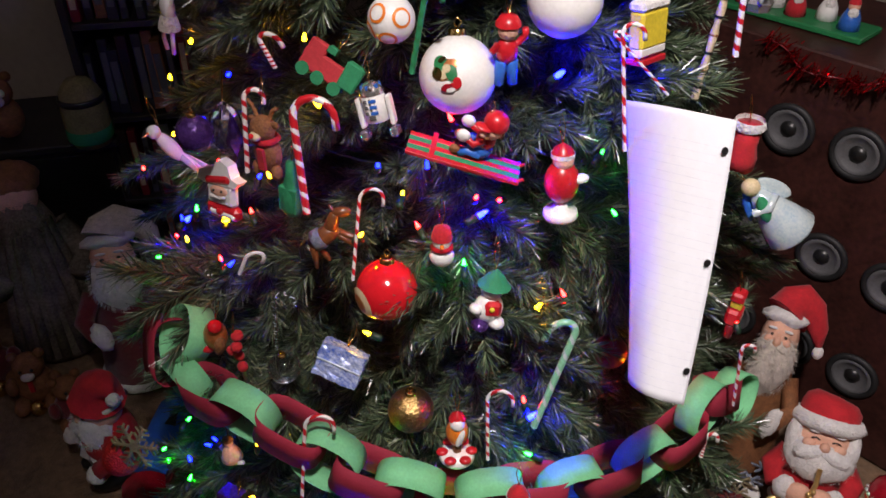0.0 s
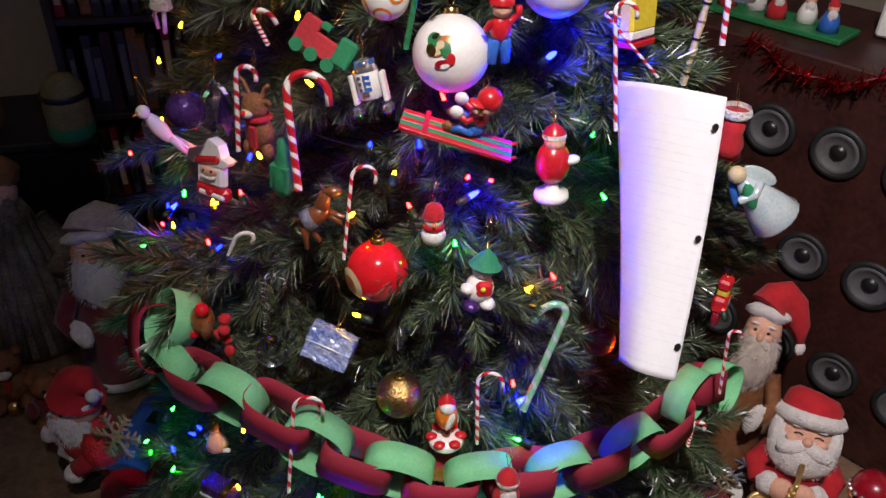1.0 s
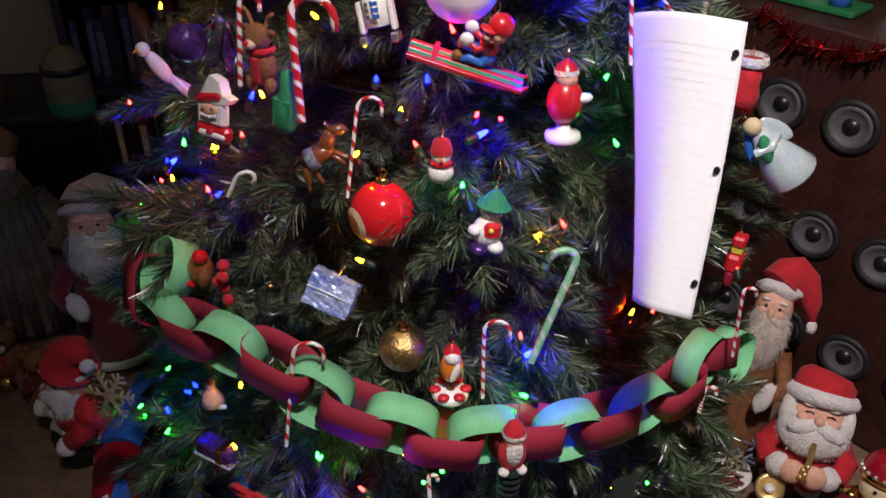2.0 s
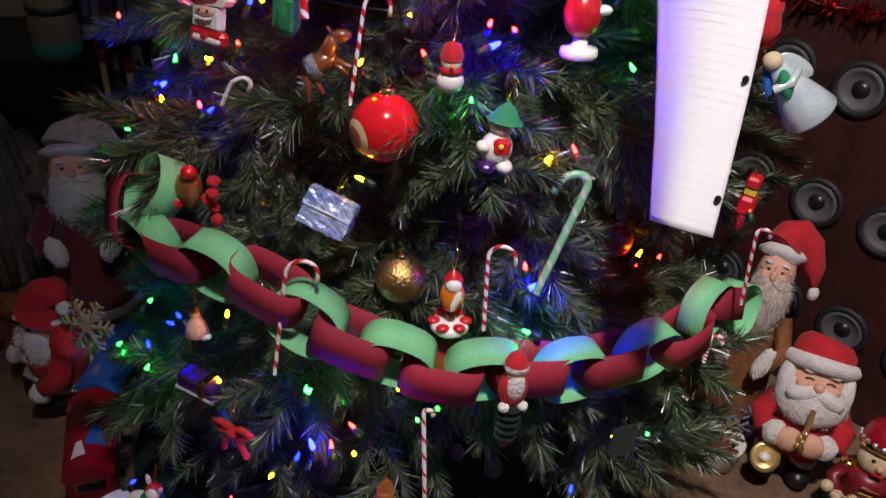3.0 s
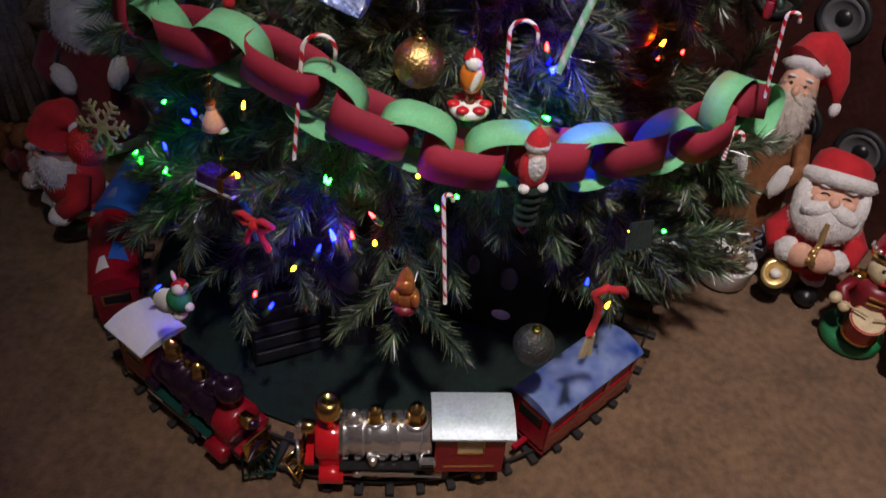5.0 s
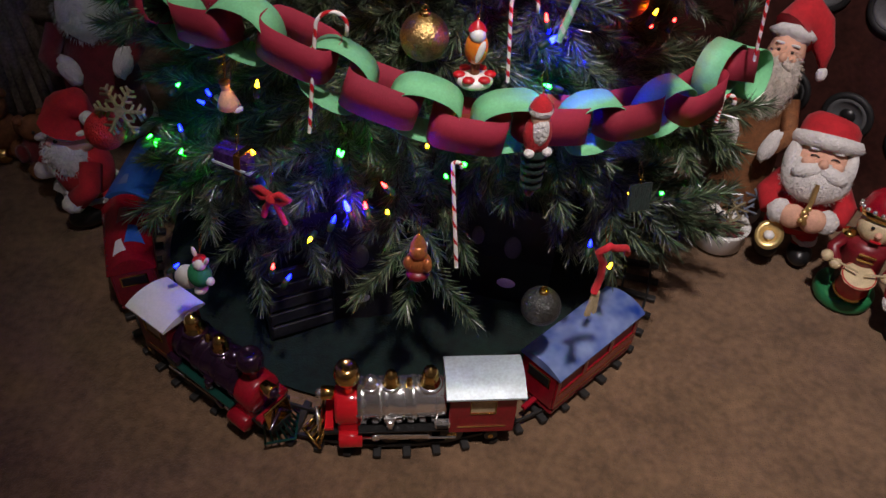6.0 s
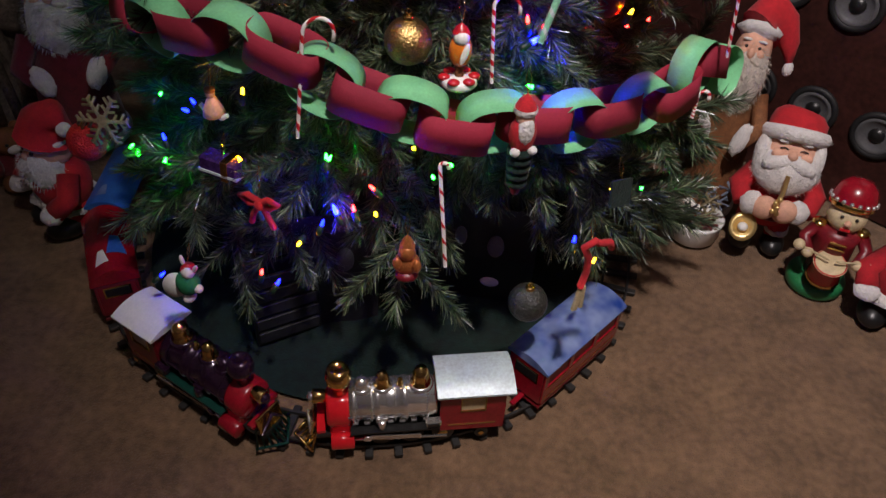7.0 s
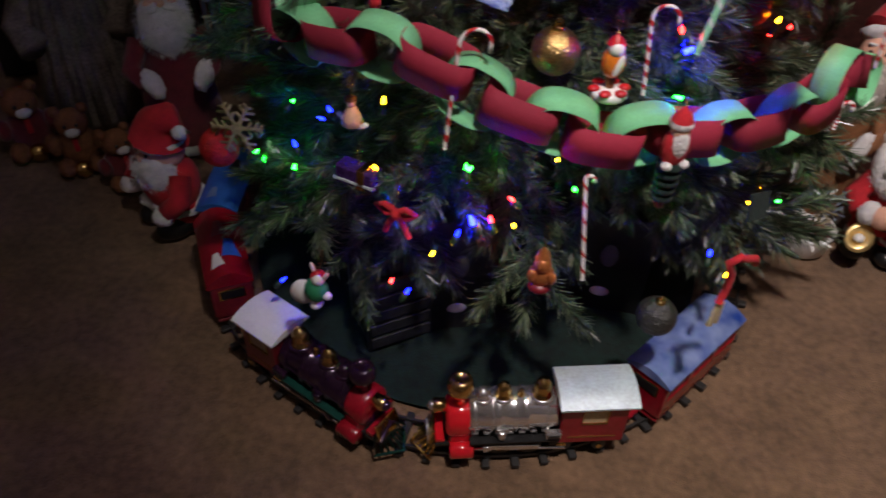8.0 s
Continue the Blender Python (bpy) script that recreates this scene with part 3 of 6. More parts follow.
def build_car(m, label, L, body, roof, skirt, windows=3, rise=0.03, gleams=()):
    car = base("toy_train_car", m, label, "toy train", "toy trains on the loop")
    W = 0.064
    part("chassis", Shape().box((0, 0, 0.030), (L * 0.98, 0.036, 0.010), BLACK).box((L / 2 + 0.012, 0, 0.026), (0.03, 0.008, 0.005), body), car)
    for y in (-W / 2, W / 2):
        side = part("side_panel", Shape().box((0, y, 0.048), (L, 0.003, 0.032), body).box((0, y, 0.0985), (L, 0.003, 0.009), body), car)
        for k in range(windows + 1):
            x = -L / 2 + 0.005 + (L - 0.01) * k / windows
            part("window_post", Shape().box((x, y, 0.079), (0.010, 0.003, 0.030), body), side)
        for k in range(windows):
            x = -L / 2 + 0.005 + (L - 0.01) * (k + 0.5) / windows
            part("pane", Shape().box((x, y * 0.96, 0.079), ((L - 0.01) / windows - 0.010, 0.001, 0.030), DKRED, bev=0), side, None, "dark red window pane")
        for z in (0.060, 0.040):
            part("stripe", Shape().box((0, y * 1.055, z), (L * 0.94, 0.001, 0.0014), GOLD, bev=0), side, None, "thin gold stripe")
    for x in (-L / 2, L / 2):
        end = part("end_panel", Shape().box((x, 0, 0.064), (0.003, W - 0.004, 0.066), body), car)
        part("window_frame", Shape().box((x * 1.016, 0, 0.080), (0.001, W * 0.66, 0.022), GOLD, bev=0), end, None, "gold window frame")
        part("pane", Shape().box((x * 1.026, 0, 0.080), (0.001, W * 0.58, 0.016), BLACK, bev=0), end, None, "black window pane")
    part("roof", curved_roof(L * 1.03, W * 1.18, 0.102, rise, roof), car)
    # coloured patches laid on the roof stand for its blue and white reflections
    for x, y, w, mm in gleams:
        patch, W2 = Shape(), W * 0.59
        g = [(x + a * w, min(W2, max(-W2, y + b * w * (0.5 + 0.3 * a)))) for a in (-0.7, -0.35, 0, 0.35, 0.7) for b in (-0.7, -0.35, 0, 0.35, 0.7)]
        patch.add([(a, b, 0.103 + rise * (1 - (b / W2) ** 2)) for a, b in g], [(5 * i + j, 5 * i + 5 + j, 5 * i + 6 + j, 5 * i + 1 + j) for i in range(4) for j in range(4)], mm)
        part("print_or_gleam_patch", patch, car)
    for x in (-L * 0.36, -L * 0.22, L * 0.22, L * 0.36):
        for y in (-0.0225, 0.0225):
            wheel(car, x, y, 0.010, GOLD)
    part("skirt", Shape().box((0, 0, 0.0215), (L * 1.0, W * 0.98, 0.006), skirt), car)
    return car


build_loco(pose(-0.002, 0.562, 0, 0, 0, 184) @ Matrix.Diagonal((1.04, 1.08, 1.14, 1)), "toy locomotive with chrome boiler, gold domes and red cab", CHROME, REDG, CRIMSON, SILVER, GOLD, GOLD, BLACK, GOLD)
build_loco(pose(-0.302, 0.635, 0, 0, 0, 323) @ Matrix.Scale(1.1, 4), "toy locomotive in red, green and gold with white cab roof", SMOKED, CRIMSON, DKRED, WHITE, TEAL, GOLD, TEAL, SMOKED, 0.060)
build_car(pose(0.256, 0.676, 0, 0, 0, 223) @ Matrix.Diagonal((1.0, 1.02, 1.08, 1)), "red toy passenger car with pale blue reflections painted into its metal roof", 0.195, CRIMSON, ROOF_REFLECTION, CRIMSON, rise=0.012)
build_car(on_track(-160), "dark red toy train car with reflections painted on its roof", 0.165, DKRED, CRIMSON, DKRED, 2, 0.024, ((0.02, 0.012, 0.030, BLUE), (0.045, -0.012, 0.022, WHITE), (-0.03, 0.0, 0.026, DKRED)))
build_car(on_track(-183), "dark toy train car with blue roof", 0.165, DKRED, BLUE, DKRED, 2, 0.016, ((-0.03, 0.01, 0.022, BLACK), (0.05, -0.012, 0.02, ROOF_REFLECTION)))


def build_skirt():
    n, rings, verts, faces = 96, 14, [], []
    for i in range(rings + 1):
        for j in range(n):
            a, r = 2 * math.pi * j / n, 0.03 + 0.380 * i / rings
            fold = 0.5 + 0.5 * noise.noise(Vector((math.cos(a) * 4, math.sin(a) * 4, i * 0.5)))
            verts.append((r * math.cos(a), r * math.sin(a), 0.003 + (0.026 * fold if i < rings else 0.004) + 0.02 * (1 - i / rings)))
    for i in range(rings):
        for j in range(n):
            faces.append((i * n + j, (i + 1) * n + j, (i + 1) * n + (j + 1) % n, i * n + (j + 1) % n))
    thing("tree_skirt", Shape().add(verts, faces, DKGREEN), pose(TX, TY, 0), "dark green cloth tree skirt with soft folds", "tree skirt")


build_skirt()


def gift_bag(m, size, material, label):
    w, d, h = size
    g = base("gift_bag", m, label, "gift bag", "dark gifts under the tree")
    s = Shape()
    verts, faces = [], []
    for k, (ww, dd, z) in enumerate(((w, d, 0.0), (w * 1.03, d * 1.05, h * 0.5), (w, d * 0.8, h))):
        verts += [(-ww / 2, -dd / 2, z), (ww / 2, -dd / 2, z), (ww / 2, dd / 2, z), (-ww / 2, dd / 2, z)]
    for k in range(2):
        faces += [(4 * k + i, 4 * k + (i + 1) % 4, 4 * k + 4 + (i + 1) % 4, 4 * k + 4 + i) for i in range(4)]
    faces.append((3, 2, 1, 0))
    s.add(verts, faces, material, False)
    part("bag", s, g)
    for y in (-d * 0.4, d * 0.4):
        part("handle", Shape().tube([(-w * 0.2, y, h), (-w * 0.15, y, h + 0.03), (0, y, h + 0.045), (w * 0.15, y, h + 0.03), (w * 0.2, y, h)], 0.0018, BLACK, 5), g)
    for x, z, rr, mm in ((w * 0.12, h * 0.62, (0.014, 0.003, 0.026), GREY), (-w * 0.22, h * 0.7, (0.010, 0.003, 0.020), GREY), (w * 0.1, h * 0.22, (0.017, 0.003, 0.012), WHITE)):
        part("printed_oval", Shape().ball((x, -d * 0.5, z), rr, mm), g, None, "pale oval printed shape")


gift_bag(pose(-0.11, 0.80, 0.02, 0, 0, 8), (0.13, 0.07, 0.23), GREYCARD, "dark grey gift bag with pale ovals under the tree")
gift_bag(pose(0.14, 0.86, 0.02, 0, 0, -12), (0.17, 0.08, 0.20), BLACK, "black gift bag standing under the tree")


def crate(m):
    g = base("toy_crate", m, "dark slatted toy crate under the tree", "crate")
    for k in range(5):
        part("slat", Shape().box((0, -0.045, 0.02 + 0.030 * k), (0.10, 0.006, 0.022), GREYCARD), g)
        part("slat", Shape().box((0, 0.045, 0.02 + 0.030 * k), (0.10, 0.006, 0.022), GREYCARD), g)
    for x in (-0.05, 0.05):
        for y in (-0.04, 0.04):
            part("post", Shape().box((x, y, 0.08), (0.008, 0.008, 0.16), BLACK), g)
    part("bottom", Shape().box((0, 0, 0.006), (0.1, 0.09, 0.008), BLACK), g)


crate(pose(-0.20, 0.775, 0.02, 0, 0, 24))


# ---- hanging ornaments ----
def facing(x, y, z, tilt=0, lean=0, turn=0):
    """Upright at a point, its front (-y) turned away from the trunk."""
    return pose(x, y, z, 0, 0, math.degrees(math.atan2(y - AY, x - AX)) + 90 + turn) @ pose(0, 0, 0, tilt, lean, 0)


def hang(name, shape, m, label, category="ornament", clear=0.05, loop=0.03):
    """A hanging thing: one mesh with its cord loop."""
    top = max(p[2] for p in shape.v)
    shape.tube([(0, 0, top - 0.002), (0.003, 0.002, top + loop * 0.5), (0, 0.006, top + loop), (-0.003, 0.004, top + loop * 0.5), (0, 0, top - 0.002)], 0.0005, GOLD, 4)
    keep_clear(m.translation, clear)
    return thing(name, shape, m, label, category, "ornaments on the tree")


def bauble(m, r, material, label, extra=None):
    o = base("bauble", m, label, "bauble", "ornaments on the tree")
    s = Shape().ball((0, 0, 0), r, material, seg=36, rings=24)
    part("globe", s, o)
    part("cap", Shape().lathe((0, 0, r * 0.96), [(r * 0.24, 0), (r * 0.24, r * 0.16), (r * 0.2, r * 0.2), (0, r * 0.2)], GOLD, seg=14)
         .tube([(0, 0, r * 1.15), (0.004, 0, r * 1.3), (0, 0, r * 1.42), (-0.004, 0, r * 1.3), (0, 0, r * 1.15)], 0.0007, GOLD, 5), o, None, "small gold cap with a ring")
    for e in extra or ():
        part("print_or_gleam_patch", e, o)
    keep_clear(m.translation, r + 0.03)
    return o


def patch_on(r, az, el, size, material, s=None, stretch=1.0):
    """A thin raised round patch on a globe."""
    s = s or Shape()
    d = Vector((math.sin(radians(az)) * math.cos(radians(el)), -math.cos(radians(az)) * math.cos(radians(el)), math.sin(radians(el))))
    q = Vector((0, 0, 1)).rotation_difference(d)
    prof = [(k / 6) for k in range(7)]
    seg, verts, faces = 18, [], []
    for u in prof:
        for j in range(seg):
            b = 2 * math.pi * j / seg
            p = q @ Vector((math.cos(b) * size * u, math.sin(b) * size * u * stretch, r))
            verts.append(p.normalized() * (r + 0.0006))
    for i in range(6):
        for j in range(seg):
            faces.append((i * seg + j, (i + 1) * seg + j, (i + 1) * seg + (j + 1) % seg, i * seg + (j + 1) % seg))
    return s.add(verts, faces, material)


wb = [patch_on(0.038 + 0.00015 * k, az, el, size, m, stretch=st) for k, (az, el, size, m, st) in enumerate((
    (-24, 10, 0.0125, BROWN, 0.8), (-30, 18, 0.007, GREEN, 1.3), (-14, 18, 0.007, BRONZE, 0.7), (-24, 4, 0.006, CREAM, 0.7), (-13, 6, 0.0055, GREEN, 1.4), (-34, 5, 0.005, GOLD, 1.2),
    (-20, 12, 0.004, CREAM, 1.0), (-10, -12, 0.0075, RED, 0.45), (-20, -14, 0.006, CRIMSON, 0.6), (-14, -17, 0.0045, WHITE, 0.5), (-5, -7, 0.004, RED, 1.3), (-28, 24, 0.004, GOLD, 0.6)))]
bauble(facing(0.048, 0.775, 0.968, -20), 0.038, WHITE, "white glass bauble with a small printed wreath", wb)
bauble(facing(-0.024, 0.716, 0.744, -10), 0.0345, REDG, "shiny red bauble with a tan printed disc", [patch_on(0.0345, -48, -14, 0.021, CREAM), patch_on(0.035, -48, -14, 0.012, BRONZE)])
bauble(facing(0.000, 0.698, 0.576), 0.0275, GOLDG, "gold crackle bauble hung on a branch")
bb = [patch_on(0.0226 + d, az, el, size, m) for az, el in ((-30, 30), (40, 20), (0, -35), (-60, -20)) for d, size, m in ((0, 0.010, ORANGE), (0.0003, 0.007, WHITE))]
bauble(facing(-0.015, 0.775, 1.022), 0.0226, WHITE, "small white bauble with orange rings", bb)
bauble(facing(0.148, 0.800, 1.035), 0.036, WHITE, "large plain white glass bauble")
bauble(facing(-0.420, 0.765, 0.385), 0.027, REDGLIT, "red glitter bauble beside the snowflake")
bauble(facing(0.166, 0.606, 0.240), 0.027, SPECK, "dark bauble with white speckled glitter")
bauble(facing(-0.147, 0.705, 0.632), 0.019, GLASS, "clear glass bauble on a low branch")


def cane(top, bottom, r, label, a=RED, b=WHITE, hook=0.016, turn=0, flip=1, share=0.42):
    """A candy cane between two points; its crook bends to one side."""
    top, bottom = Vector(top), Vector(bottom)
    up = (top - bottom).normalized()
    side = Vector((math.cos(radians(turn)), math.sin(radians(turn)), 0)) * flip
    pts = [bottom.lerp(top - up * hook, i / 84) for i in range(85)]
    c = top - up * hook + side * hook
    pts += [c + (up * math.sin(t) - side * math.cos(t)) * hook for t in [math.pi * k / 30 for k in range(1, 31)]]
    pts += [pts[-1] - up * hook * 0.5]
    mid = (top + bottom) / 2
    s = Shape().tube([p - bottom for p in pts], r * 0.74, b, 16, a, 14, share)
    keep_clear(mid, 0.04)
    keep_clear(top, 0.03)
    keep_clear(bottom, 0.03)
    return thing("candy_cane", s, Matrix.Translation(bottom), label, "candy cane", "candy canes on the tree")


CANE = "striped red and white candy cane hooked over a branch"
cane((-0.108, 0.728, 0.962), (-0.098, 0.700, 0.851), 0.0052, "thick red and white candy cane hooked on a branch", hook=0.02, share=0.66)
cane((-0.108, 0.630, 0.636), (-0.122, 0.610, 0.503), 0.0029, CANE)
cane((0.036, 0.600, 0.478), (0.047, 0.567, 0.346), 0.0032, CANE, hook=0.005, share=0.25)
cane((0.088, 0.662, 0.650), (0.092, 0.645, 0.555), 0.0028, CANE, hook=0.014)
cane((-0.045, 0.712, 0.874), (-0.056, 0.692, 0.775), 0.0025, CANE, hook=0.012)
cane((-0.168, 0.782, 0.945), (-0.172, 0.765, 0.858), 0.0035, CANE, hook=0.01)
cane((-0.150, 0.79, 1.000), (-0.135, 0.79, 0.965), 0.0034, CANE, hook=0.010)
cane((0.398, 0.770, 0.63), (0.412, 0.775, 0.520), 0.0028, CANE, hook=0.008)
cane((0.385, 0.765, 0.475), (0.382, 0.755, 0.440), 0.0035, "short red and white candy cane behind the chain", hook=0.008)
cane((0.196, 0.752, 1.03), (0.214, 0.745, 0.905), 0.0028, "thin red and white candy cane beside the paper", hook=0.01)
cane((0.362, 0.95, 1.03), (0.366, 0.935, 0.928), 0.005, CANE, hook=0.014)
cane((0.186, 0.703, 0.716), (0.142, 0.658, 0.598), 0.0056, "mint green candy cane with pale stripes on a branch", PEARL, MINT, hook=0.015, flip=-1, share=0.25)
cane((-0.150, 0.715, 0.735), (-0.152, 0.705, 0.660), 0.0028, "clear glass cane hooked on a branch", PEARL, GLASS, hook=0.012, share=0.12)
cane((-0.176, 0.735, 0.775), (-0.190, 0.735, 0.745), 0.0030, "white candy cane tip poking from a branch", WHITE, FUR, hook=0.010)
cane((0.02, 0.740, 1.062), (0.006, 0.738, 0.985), 0.0038, "green candy cane high on the tree", GREEN, FOAMG, hook=0.008)

cane((0.196, 0.80, 1.005), (0.262, 0.805, 0.938), 0.0022, "thin red and white candy cane leaning across a branch", hook=0.006)

# figures: each a single plain mesh
s = Shape().ball((0, 0, 0.02), (0.012, 0.010, 0.020), WHITE).ball((0, -0.002, 0.048), 0.009, SKIN).lathe((0, 0, -0.012), [(0.016, 0), (0.014, 0.010), (0.010, 0.022)], FURG, seg=14)
for sx in (-1, 1):
    s.tube([(0.006 * sx, 0, -0.004), (0.012 * sx, -0.004, -0.028), (0.008 * sx, -0.002, -0.048)], 0.0034, WHITE, 6).tube([(0.010 * sx, 0, 0.030), (0.022 * sx, -0.004, 0.046), (0.016 * sx, -0.004, 0.062)], 0.003, WHITE, 6)
hang("white_dancer_figurine", s, facing(-0.262, 0.862, 0.985, 0, 10, 15) @ Matrix.Scale(0.75, 4), "white porcelain dancer ornament with raised arms", "figurine")
bauble(facing(0.250, 0.805, 0.580), 0.022, DKRED, "dark red glass bauble behind the chain")
bauble(facing(-0.222, 0.77, 0.90), 0.020, PURPLE, "small purple foil bauble among the lights")
s = Shape().ball((0, 0, 0), (0.011, 0.009, 0.014), RED).ball((0, -0.001, 0.020), 0.010, SKIN).lathe((0, 0, 0.024), [(0.0125, 0), (0.0115, 0.004), (0.008, 0.009), (0, 0.011)], RED)
s.cone((-0.005, 0, -0.010), (-0.007, 0, -0.034), 0.006, 0.005, BLUE).cone((0.005, 0, -0.010), (0.007, 0, -0.034), 0.006, 0.005, BLUE)
s.tube([(0.009, 0, 0.006), (0.016, -0.004, 0.014), (0.015, -0.006, 0.022)], 0.0035, RED, 6).tube([(-0.009, 0, 0.006), (-0.016, -0.004, 0.0)], 0.0035, RED, 6)
hang("hanging_figurine", s, facing(0.094, 0.765, 0.998), "painted plastic figurine in red cap and blue trousers", "figurine")
s = Shape().box((0, 0, 0), (0.048, 0.018, 0.040), YELLOW, bev=0.2).box((0, 0, -0.022), (0.046, 0.017, 0.010), WHITE, bev=0.2).box((0, 0, 0.024), (0.05, 0.02, 0.012), FUR, bev=0.3)
s.box((0, 0, -0.032), (0.044, 0.02, 0.006), RED).tube([(0.022, 0, -0.004), (0.032, -0.004, -0.010)], 0.003, YELLOW, 6)
hang("hanging_block_toy", s, facing(0.241, 0.848, 0.992, -8, 4), "yellow block-shaped plastic ornament with white trim", "ornament")
s = Shape().tube([(0, 0, -0.075 + 0.15 * i / 12) for i in range(13)], lambda t: 0.0042 + 0.001 * math.sin(t * 30), CREAM, 8)
for k in range(7):
    s.lathe((0, 0, -0.062 + 0.02 * k), [(0.0046, 0), (0.0056, 0.001), (0.0046, 0.003)], BROWN if k % 2 else BLACK, seg=8)
hang("icicle_stick", s, facing(0.323, 0.893, 0.970, 4, 4), "carved cream wooden stick ornament with dark bands", "ornament")
# foam locomotive ornament
s = Shape().box((-0.004, 0, 0), (0.056, 0.010, 0.024), FOAMR, bev=0.2).box((-0.02, 0, 0.016), (0.022, 0.010, 0.016), FOAMR, bev=0.2).box((0.028, 0.0, 0.008), (0.022, 0.013, 0.032), FOAMG, bev=0.15)
for x in (-0.024, -0.004, 0.018):
    s.lathe((x, -0.006, -0.013), [(0, 0), (0.008, 0), (0.008, 0.012), (0, 0.012)], FOAMG, (0, 1, 0), 14, False)
s.box((-0.004, 0, 0.022), (0.012, 0.011, 0.008), FOAMG)
hang("foam_train_ornament", s, facing(-0.078, 0.765, 0.975, -20, 28) @ Matrix.Scale(0.86, 4), "red and green foam locomotive ornament tilted on a branch")
s = Shape().cone((0, 0, -0.018), (0, 0, 0.016), 0.0145, 0.0145, WHITE, 18).ball((0, 0, 0.016), (0.0145, 0.0145, 0.0145), CHROME).lathe((0, 0, 0.0145), [(0.0148, 0), (0.0152, 0.002), (0.0148, 0.004)], CHROME)
for x in (-0.019, 0.019):
    s.box((x, 0, -0.006), (0.006, 0.012, 0.036), WHITE, bev=0.25).box((x, -0.002, -0.032), (0.010, 0.018, 0.012), CHROME, bev=0.25)
for k in range(5):
    s.box((0.011 * math.sin(k - 2), -0.0118 * math.cos(k - 2), 0.0245), (0.0045, 0.003, 0.005), BLUE, (0, 0, 57 * (k - 2)), 0.2)
for z in (0.009, 0.002, -0.005):
    s.box((0.003, -0.0142, z), (0.009, 0.002, 0.004), BLUE, bev=0.2).box((-0.006, -0.0138, z), (0.004, 0.002, 0.004), GREY, bev=0.2)
s.box((0, -0.0135, 0.002), (0.003, 0.003, 0.020), CHROME).box((0, -0.0148, -0.010), (0.008, 0.003, 0.006), CHROME).ball((0.004, -0.012, 0.024), 0.0035, CHROME)
hang("toy_robot_ornament", s, facing(-0.031, 0.748, 0.946, -8, -14) @ Matrix.Scale(0.82, 4), "white and blue domed toy robot ornament")
s = Shape().lathe((0, 0, -0.034), [(0, 0), (0.008, 0.002), (0.013, 0.012), (0.012, 0.03), (0.007, 0.05), (0.006, 0.066), (0, 0.068)], FOAMG, seg=12).box((0, -0.006, -0.01), (0.022, 0.008, 0.03), FOAMG)
hang("green_felt_stocking", s, facing(-0.122, 0.748, 0.850, 0, 6), "small green felt stocking hanging between branches", "stocking")
s = Shape().ball((0, 0, -0.012), (0.016, 0.013, 0.020), BROWN).ball((0, -0.003, 0.018), (0.014, 0.013, 0.014), BROWN).ball((0, -0.015, 0.014), (0.007, 0.006, 0.005), CREAM).ball((0, -0.020, 0.016), 0.003, REDG)
for sx in (-1, 1):
    s.tube([(0.008 * sx, 0, 0.028), (0.014 * sx, 0, 0.040), (0.020 * sx, 0, 0.044)], 0.0022, BROWN, 5).ball((0.013 * sx, -0.004, -0.03), (0.006, 0.007, 0.009), BROWN).ball((0.015 * sx, 0, 0.024), (0.006, 0.003, 0.004), BROWN)
s.lathe((0, 0, 0.002), [(0.012, 0), (0.0155, 0.003), (0.012, 0.007)], FELT).box((0.004, -0.014, -0.012), (0.009, 0.004, 0.024), FELT)
hang("plush_reindeer", s, facing(-0.149, 0.772, 0.890), "brown plush reindeer with a red scarf", "plush toy")
s = Shape().lathe((0, 0, -0.034), [(0, 0), (0.014, 0.012), (0.020, 0.03), (0.016, 0.052), (0, 0.068)], GLASS, seg=8, smooth=False).lathe((0.012, 0, -0.03), [(0, 0), (0.010, 0.02), (0, 0.055)], PURPLE, seg=6, smooth=False)
hang("crystal_ornament", s, facing(-0.200, 0.805, 0.888), "faceted clear crystal ornament with purple tint")
s = Shape().ball((0, 0, 0), (0.009, 0.009, 0.022), WHITE, (0, -18, 0)).ball((-0.008, -0.002, 0.024), 0.008, WHITE).cone((-0.012, -0.006, 0.026), (-0.018, -0.011, 0.026), 0.0025, 0.0006, ORANGE, 6)
for k in range(4):
    s.ball((0.006 + 0.004 * k, -0.003 + 0.003 * k, -0.014 - 0.006 * k), (0.004, 0.003, 0.030), WHITE if k % 2 else PEARL, (0, -22 - 5 * k, 0))
hang("white_dove_ornament", s, pose(-0.282, 0.84, 0.845, 0, -14, 16), "white dove ornament with long folded wings")
s = Shape()
hat = [(-0.030, 0.010), (-0.022, 0.006), (0.024, 0.006), (0.030, 0.012), (0.020, 0.016), (0.016, 0.030), (0.004, 0.036), (-0.006, 0.026), (-0.026, 0.020)]
n = len(hat)
s.add([(x, y, z) for y in (-0.007, 0.007) for x, z in hat], [tuple(range(n)), tuple(range(2 * n - 1, n - 1, -1))] + [(k, n + k, n + (k + 1) % n, (k + 1) % n) for k in range(n)], WHITE, False)
s.box((0, -0.003, 0.012), (0.036, 0.014, 0.009), RED, (0, -8, 0), 0.3).box((0, 0, -0.006), (0.040, 0.013, 0.028), WHITE, (0, 4, 0), 0.35)
s.box((0, 0, -0.026), (0.046, 0.014, 0.016), RED, (0, 6, 0), 0.3).box((0.002, -0.003, -0.028), (0.036, 0.012, 0.006), WHITE, (0, 6, 0), 0.3).ball((0.0, -0.008, -0.025), (0.005, 0.003, 0.004), RED)
